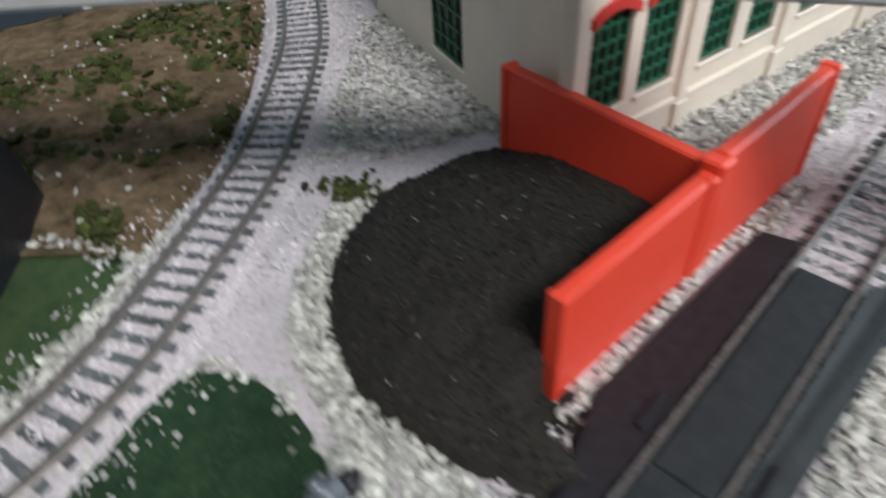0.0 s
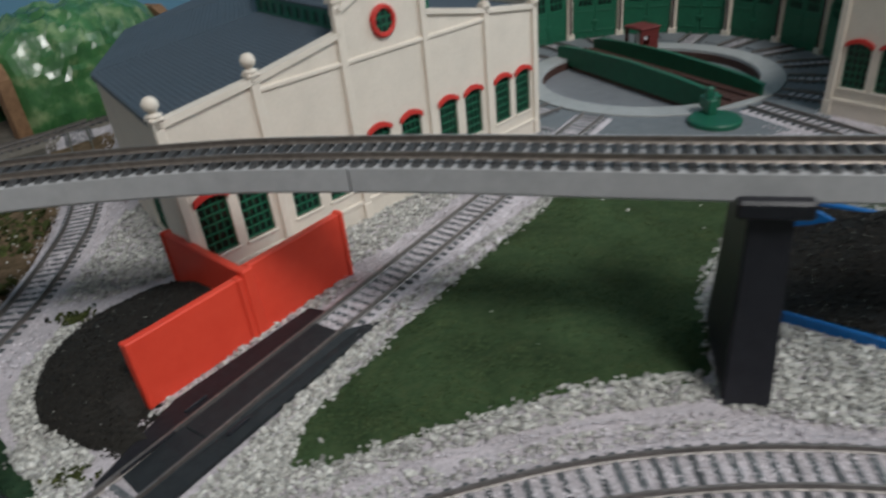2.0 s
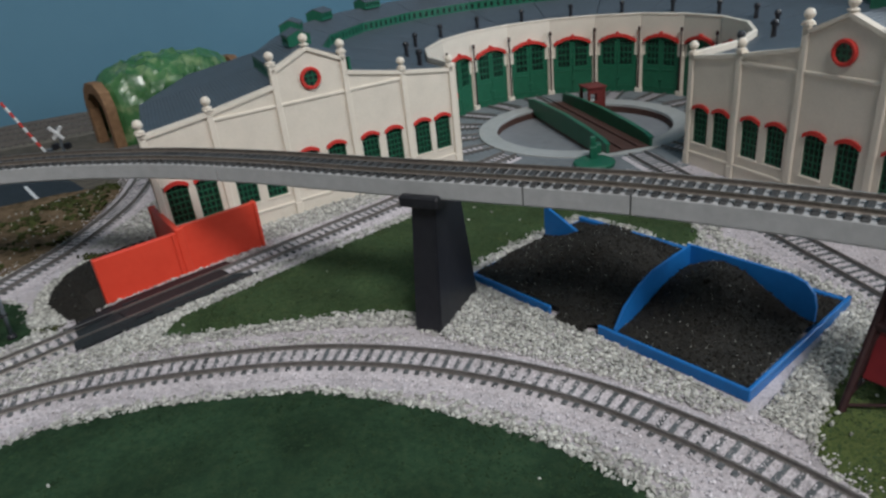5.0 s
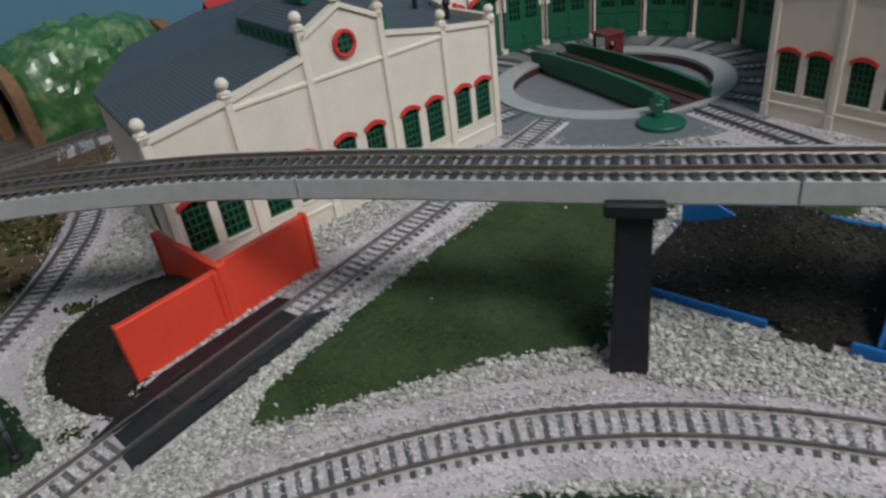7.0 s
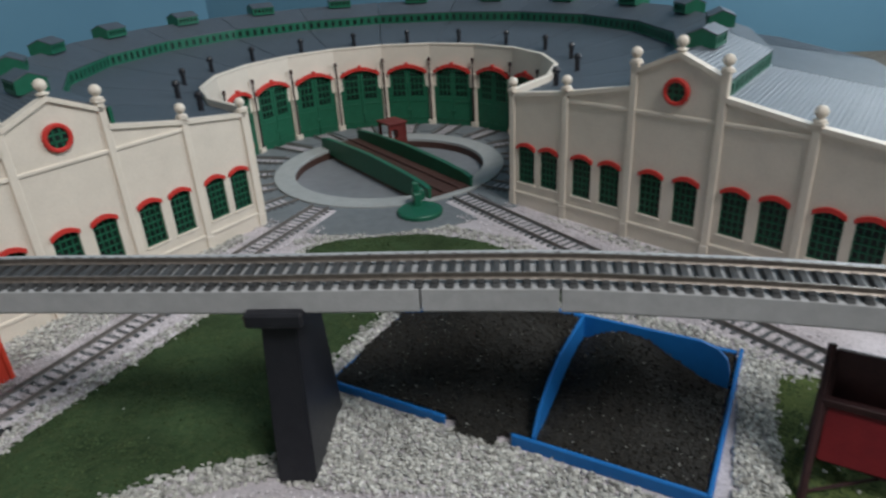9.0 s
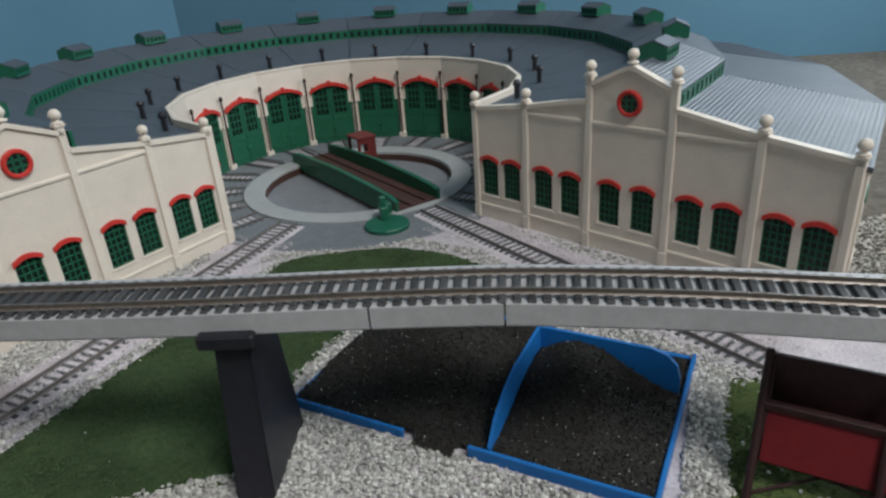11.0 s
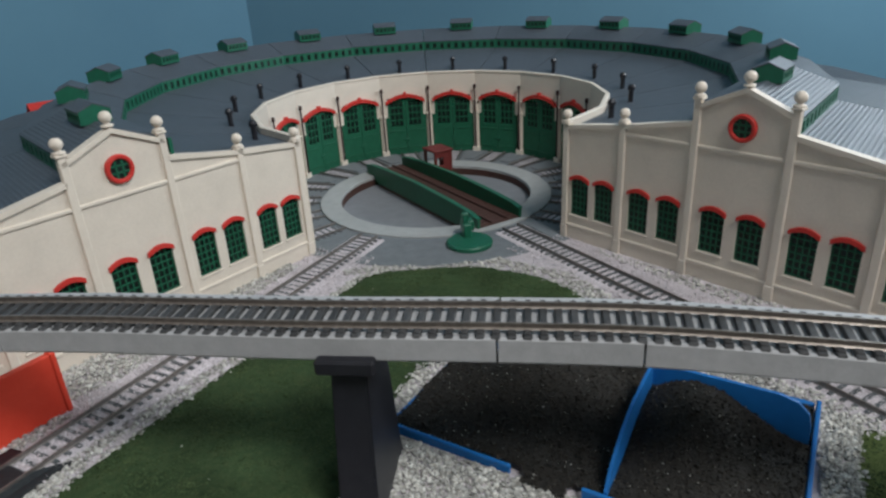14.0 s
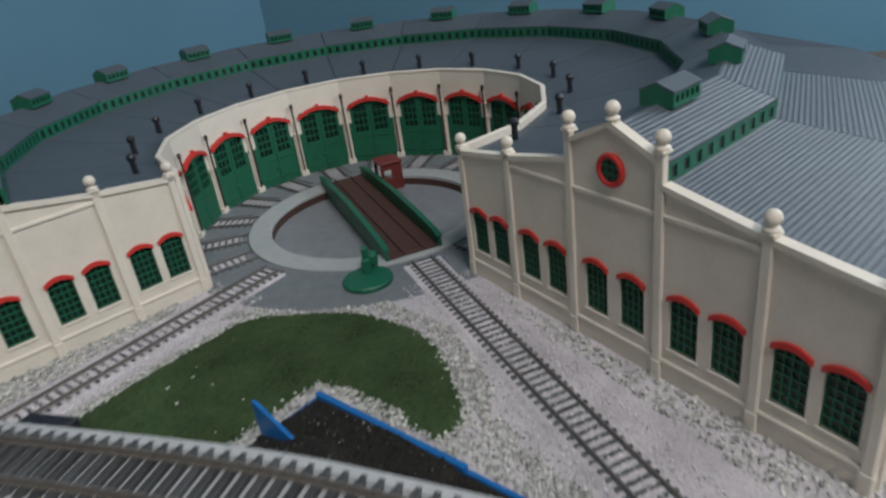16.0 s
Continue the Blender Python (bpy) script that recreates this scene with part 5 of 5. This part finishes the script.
cottage = thing("small_house", "small house with a bright red roof behind the roundhouse", "house", at(-6, 396, 0, 30))
put("wall", Shape().box(-12, 12, -12, 12, 0, 40, 0.5).mesh("wall", M_CREAM), None, cottage)
rf = Shape()
for sy in (-1, 1):
    rf.add([(-14, 0, 51), (14, 0, 51), (14, sy * 15, 39), (-14, sy * 15, 39), (-14, 0, 53), (14, 0, 53), (14, sy * 15, 41), (-14, sy * 15, 41)], [(0, 1, 2, 3), (7, 6, 5, 4), (0, 4, 5, 1), (1, 5, 6, 2), (2, 6, 7, 3), (3, 7, 4, 0)])
put("roof", rf.mesh("roof", M_RED), None, cottage)


def crossing_gate(x, y, turn, lean):
    g_ = thing("crossing_gate", "red and white striped crossing gate arm, raised", "crossing gate", at(x, y, 0, turn), "crossing gates")
    put("gate_post", Shape().box(-1.6, 1.6, -1.6, 1.6, 0, 9, 0.3).mesh("gate_post", M_STEEL), None, g_)
    for i in range(10):
        z0, z1 = 7 + i * 3.6, 7 + (i + 1) * 3.6
        put("arm_band", Shape().rod((lean * z0, 0, z0), (lean * z1, 0, z1), 0.95, 6).mesh("arm_band", M_RED if i % 2 else M_WHITE), None, g_)


def crossbuck(x, y, turn):
    g_ = thing("crossbuck", "white crossbuck with two dark warning lamps", "crossing sign", at(x, y, 0, turn), "crossbucks")
    put("post", Shape().rod((0, 0, 0), (0, 0, 23), 0.8, 8).mesh("post", M_STEEL), None, g_)
    for s_ in (-1, 1):
        put("cross_board", Shape().box(-6.2, 6.2, -0.5, 0.5, -1.2, 1.2, 0.2, Matrix.Translation((0, -1.2 - 0.5 * s_, 19.5)) @ Matrix.Rotation(radians(45 * s_), 4, "Y")).mesh("cross_board", M_WHITE), None, g_)
        put("warning_lamp", Shape().rod((s_ * 4.5, -2.2, 10), (s_ * 4.5, 1.0, 10), 2.3, 12).mesh("warning_lamp", M_DARK), None, g_)
    put("lamp_bar", Shape().box(-5, 5, -0.5, 0.5, 9.4, 10.6, 0.2).mesh("lamp_bar", M_STEEL), None, g_)
    put("foot", Shape().box(-4, 4, -4, 4, 0, 2.0, 0.5).mesh("foot", M_STEEL), None, g_)


crossing_gate(-146, 272, 0, -0.55)
crossing_gate(-206, 262, 0, 0.13)
crossbuck(-137, 274, 0)
crossbuck(-213, 262, -10)
line = thing("road_marking", "white painted stop line on the dark road", "road marking", at(-104, 195, 1.0, -43))
put("stripe", Shape().box(-28, 28, -1.0, 1.0, 0, 0.3, 0.1).mesh("stripe", M_WHITE), None, line)

# ---- stones, grains, tufts ----
SPREADS = [
    ([(-8, 14), (4, 20), (10, 32), (22, 34), (34, 29), (46, 44), (62, 66), (78, 86), (82, 84), (64, 58), (58, 40), (52, 26), (60, 24), (40, 8), (16, -6), (0, -14)], 1.5),
    ([(34, 20), (60, 30), (84, 34), (121, 38), (146, 36), (146, 33), (121, 33), (84, 28), (50, 16), (34, 6)], 0.6),
    ([(262, 100), (272, 76), (288, 56), (300, 30), (286, 36), (282, 48), (262, 84), (256, 98)], 0.7),
    ([(147, 40), (152, 52), (163, 73), (192, 46), (207, 32), (239, 0), (230, -3), (204, 14), (184, 24), (160, 33)], 2.0),
    ([(241, -3), (283, 49), (290, 40), (274, 24), (260, 4), (249, -14)], 2.4),
    ([(282, 50), (241, 91), (251, 98), (258, 98), (270, 76), (286, 56)], 0.9),
    ([(-12, 102), (-14.5, 86), (-13, 74), (-9, 66), (-3, 56), (-3, 50), (3, 42), (7, 33), (16, 42), (16, 50), (4, 60), (-2, 70), (-5, 87), (0, 104)], 2.5),
    ([(338, 46), (352, 72), (380, 110), (430, 110), (420, 20), (370, 0), (345, 18)], 0.5),
    ([(37, 117), (136, 201), (141, 196), (84, 128), (72, 118), (58, 112)], 1.3),
    ([(271, 172), (345, 50), (334, 40), (320, 60), (300, 105), (272, 162)], 0.5),
    ([(50, 30), (58, 38), (68, 39.5), (98, 46.5), (130, 51), (148, 50), (148, 42), (120, 42), (82, 37), (58, 30)], 1.5),
    ([(36, 30), (48, 46), (58, 61), (74, 84), (106, 117), (141, 152), (169, 179), (171, 176.5), (143, 149.5), (103.5, 110), (78.5, 82), (65.5, 60), (58, 50), (58, 42), (60, 36), (48, 26)], 1.7),
    ([(52, -8), (79, 2), (98, 5), (120, 7), (141, 4), (164, -3), (190, -15), (214, -34), (220, -26), (194, -8), (160, 6), (121, 11), (84, 7), (48, -2)], 0.9),
    ([(-18, 116), (-6, 116), (14, 126), (26, 112), (26, 122), (10, 150), (-4, 190), (-18, 180)], 1.0),
    ([(-50, 50), (-45, 70), (-42, 86), (-39, 100), (-37, 100), (-39, 84), (-42, 68), (-46, 52)], 2.4),
    ([(160, 180), (195, 179), (222, 172), (246, 148), (255, 100), (258, 97), (262, 112), (252, 150), (226, 178), (195, 184), (160, 186)], 1.0),
    ([(159, 72), (171, 92), (186, 108), (204, 128), (216, 123), (236, 104), (232, 100), (208, 122), (166, 76)], 1.0),
    ([(-32, 6), (-24, 12), (-3, 25.5), (1, 30), (10, 38), (20, 47), (14, 30), (0, 13), (-18, -6)], 1.7),
    ([(66, 108), (46, 86), (24, 61), (26, 58), (50, 82), (72, 108)], 1.6),
]
near_pts = [strew(poly, d * 1.25, (TURF_SIGNAL,)) for poly, d in SPREADS]
TURFS = [(TURF_MIDDLE, 1.5), (TURF_FRONT, 1.2), (TURF_SIGNAL, 1.0), (TURF_TIPPLE, 1.2), (TURF_TRACKSIDE, 1.0)]
near_pts += [fringe(poly, 1.3 if poly is TURF_SIGNAL else 2.6, 0.8 if poly is TURF_SIGNAL else 1.0) for poly, rise in TURFS]
pts = np.vstack(near_pts)
bunker_plot = [(239, 1), (282, 50), (207, 122), (163, 74)]
rel = pts - np.array(ray(A_LEFT + 10.04, 275))
ux, uy = math.cos(radians(A_LEFT + 10.04)), math.sin(radians(A_LEFT + 10.04))
pts = pts[~(inside(pts, bunker_plot) | ((abs(rel @ (ux, uy)) < 31) & (abs(rel @ (-uy, ux) + 1.8) < 12.2)) | (np.hypot(pts[:, 0] - CX, pts[:, 1] - CY) < 97.5))]
lift = np.zeros(len(pts))
for poly, rise in TURFS:
    on = inside(pts, poly)
    if on.any():
        lift[on] = turf_top(pts[on], poly, rise)[0] + 0.1
size = RNG.uniform(0.3, 0.8, len(pts)) * RNG.uniform(0.8, 1.25, len(pts))
tagged(new("stone_chips", chips("stone_chips", np.c_[pts, np.where(lift > 0, lift + RNG.uniform(-0.15, 0.35, len(pts)), 0.25 + RNG.uniform(0, 1.0, len(pts)))], size, M_STONE)), "coarse off-white stone chips beside tracks and walls", "gravel", kind="stuff")

big = strew([(-60, 40), (-49, 60), (-44, 76), (-41, 86), (-39.5, 84), (-43, 66), (-52, 42)], 0.42)
tagged(new("large_chips", chips("large_chips", np.c_[big, 0.9 + RNG.uniform(0, 0.7, len(big))], RNG.uniform(0.6, 1.15, len(big)), M_STONE)), "large white stone chips edging the side track", "gravel", kind="stuff")

fine = []
for pts_, per in ((TRACK_LEFT, 75), (TRACK_RIGHT, 45), (TRACK_FRONT, 85), (TRACK_SIDE, 50)):
    ln = bend(pts_, 1.0)
    ln = ln[RNG.integers(0, len(ln), len(ln) * per)]
    off = np.where(RNG.random(len(ln)) < 0.5, RNG.uniform(-4.0, 4.0, len(ln)), RNG.normal(0, 9.0, len(ln)).clip(-15, 15))
    x, y = ln[:, 0] - np.sin(ln[:, 2]) * off + RNG.uniform(-0.5, 0.5, len(ln)), ln[:, 1] + np.cos(ln[:, 2]) * off + RNG.uniform(-0.5, 0.5, len(ln))
    fine.append(np.c_[x, y])
fine = np.vstack(fine)
rel = fine - np.array(ray(A_LEFT + 10.04, 275))
ux, uy = math.cos(radians(A_LEFT + 10.04)), math.sin(radians(A_LEFT + 10.04))
on_grate = (abs(rel @ (ux, uy)) < 29) & (abs(rel @ (-uy, ux)) < 14)
in_pit = np.hypot(fine[:, 0] - CX, fine[:, 1] - CY) < 90
in_bunker = inside(fine, [(239, 1), (282, 50), (207, 122), (163, 74)])
fine = fine[~(on_grate | in_pit | in_bunker)]
tagged(new("ballast_grains", chips("ballast_grains", np.c_[fine, 0.45 + RNG.uniform(0, 1.05, len(fine))], RNG.uniform(0.18, 0.45, len(fine)), M_GRAIN)), "fine lavender-white ballast grains along the tracks", "ballast", kind="stuff")

tp = strew(SCRUB, 0.28)
dens = np.array([noise.noise(Vector((x * 0.06, y * 0.06, 11))) for x, y in tp])
tp = tp[dens > -0.05]
tagged(new("scrub_tufts", chips("scrub_tufts", np.c_[tp, 1.8 + RNG.uniform(0, 1.1, len(tp))], RNG.uniform(0.6, 1.8, len(tp)), M_TUFT, 0.6)), "olive foam tufts on the brown scrubland", "shrub", kind="stuff")
sp = np.vstack([strew(SCRUB, 0.03), strew(TURF_MIDDLE, 0.0012), strew(TURF_FRONT, 0.0012), strew(TURF_SIGNAL, 0.004), strew(TURF_TIPPLE, 0.02)])
tagged(new("stray_chips", chips("stray_chips", np.c_[sp, 1.7 + RNG.uniform(0, 0.4, len(sp)) + 0.8 * (sp[:, 0] < -36)], RNG.uniform(0.25, 0.7, len(sp)), M_STONE)), "stray white chips on turf and scrub", "gravel", kind="stuff")
cp = np.c_[RNG.normal(-9, 3.2, 90), RNG.normal(106.5, 1.8, 90)]
tagged(new("weed_clump", chips("weed_clump", np.c_[cp, 0.6 + RNG.uniform(0, 0.8, 90)], RNG.uniform(0.4, 1.0, 90), M_TUFT, 0.7)), "olive foam weeds in the ballast by the coal pile", "weeds", kind="stuff")
cp = np.c_[RNG.normal(13, 2.4, 60), RNG.normal(45, 1.4, 60)]
tagged(new("weed_clump", chips("weed_clump", np.c_[cp, 0.7 + RNG.uniform(0, 0.8, 60)], RNG.uniform(0.35, 0.8, 60), M_TUFT, 0.7)), "olive foam weeds between the coal and the rails", "weeds", kind="stuff")
tagged(new("dark_rock", chips("dark_rock", np.array([[-17.8, 107.3, 0.9]]), np.array([1.3]), M_COAL)), "small dark rock on the white ballast", "rock")
for poly, rise, per, mat in ((TURF_MIDDLE, 1.5, 2.2, M_FLOCK), (TURF_FRONT[:10] + [(200, -70), (20, -70)], 1.2, 1.2, M_FLOCK_DEEP), (TURF_SIGNAL, 1.0, 2.2, M_FLOCK_DEEP), (TURF_TIPPLE, 1.2, 2.0, M_FLOCK)):
    fp = strew(poly, per)
    thick = np.array([noise.noise(Vector((x * 0.09, y * 0.09, 21))) for x, y in fp])
    fp = fp[thick + RNG.uniform(-0.4, 0.4, len(fp)) > -0.15]
    top, d = turf_top(fp, poly, rise)
    keep = d > 0.8
    tagged(new("turf_flock", chips("turf_flock", np.c_[fp, top][keep], RNG.uniform(0.18, 0.42, keep.sum()), mat, 0.5)), "loose green flock fibres clinging to the turf", "grass", kind="stuff")
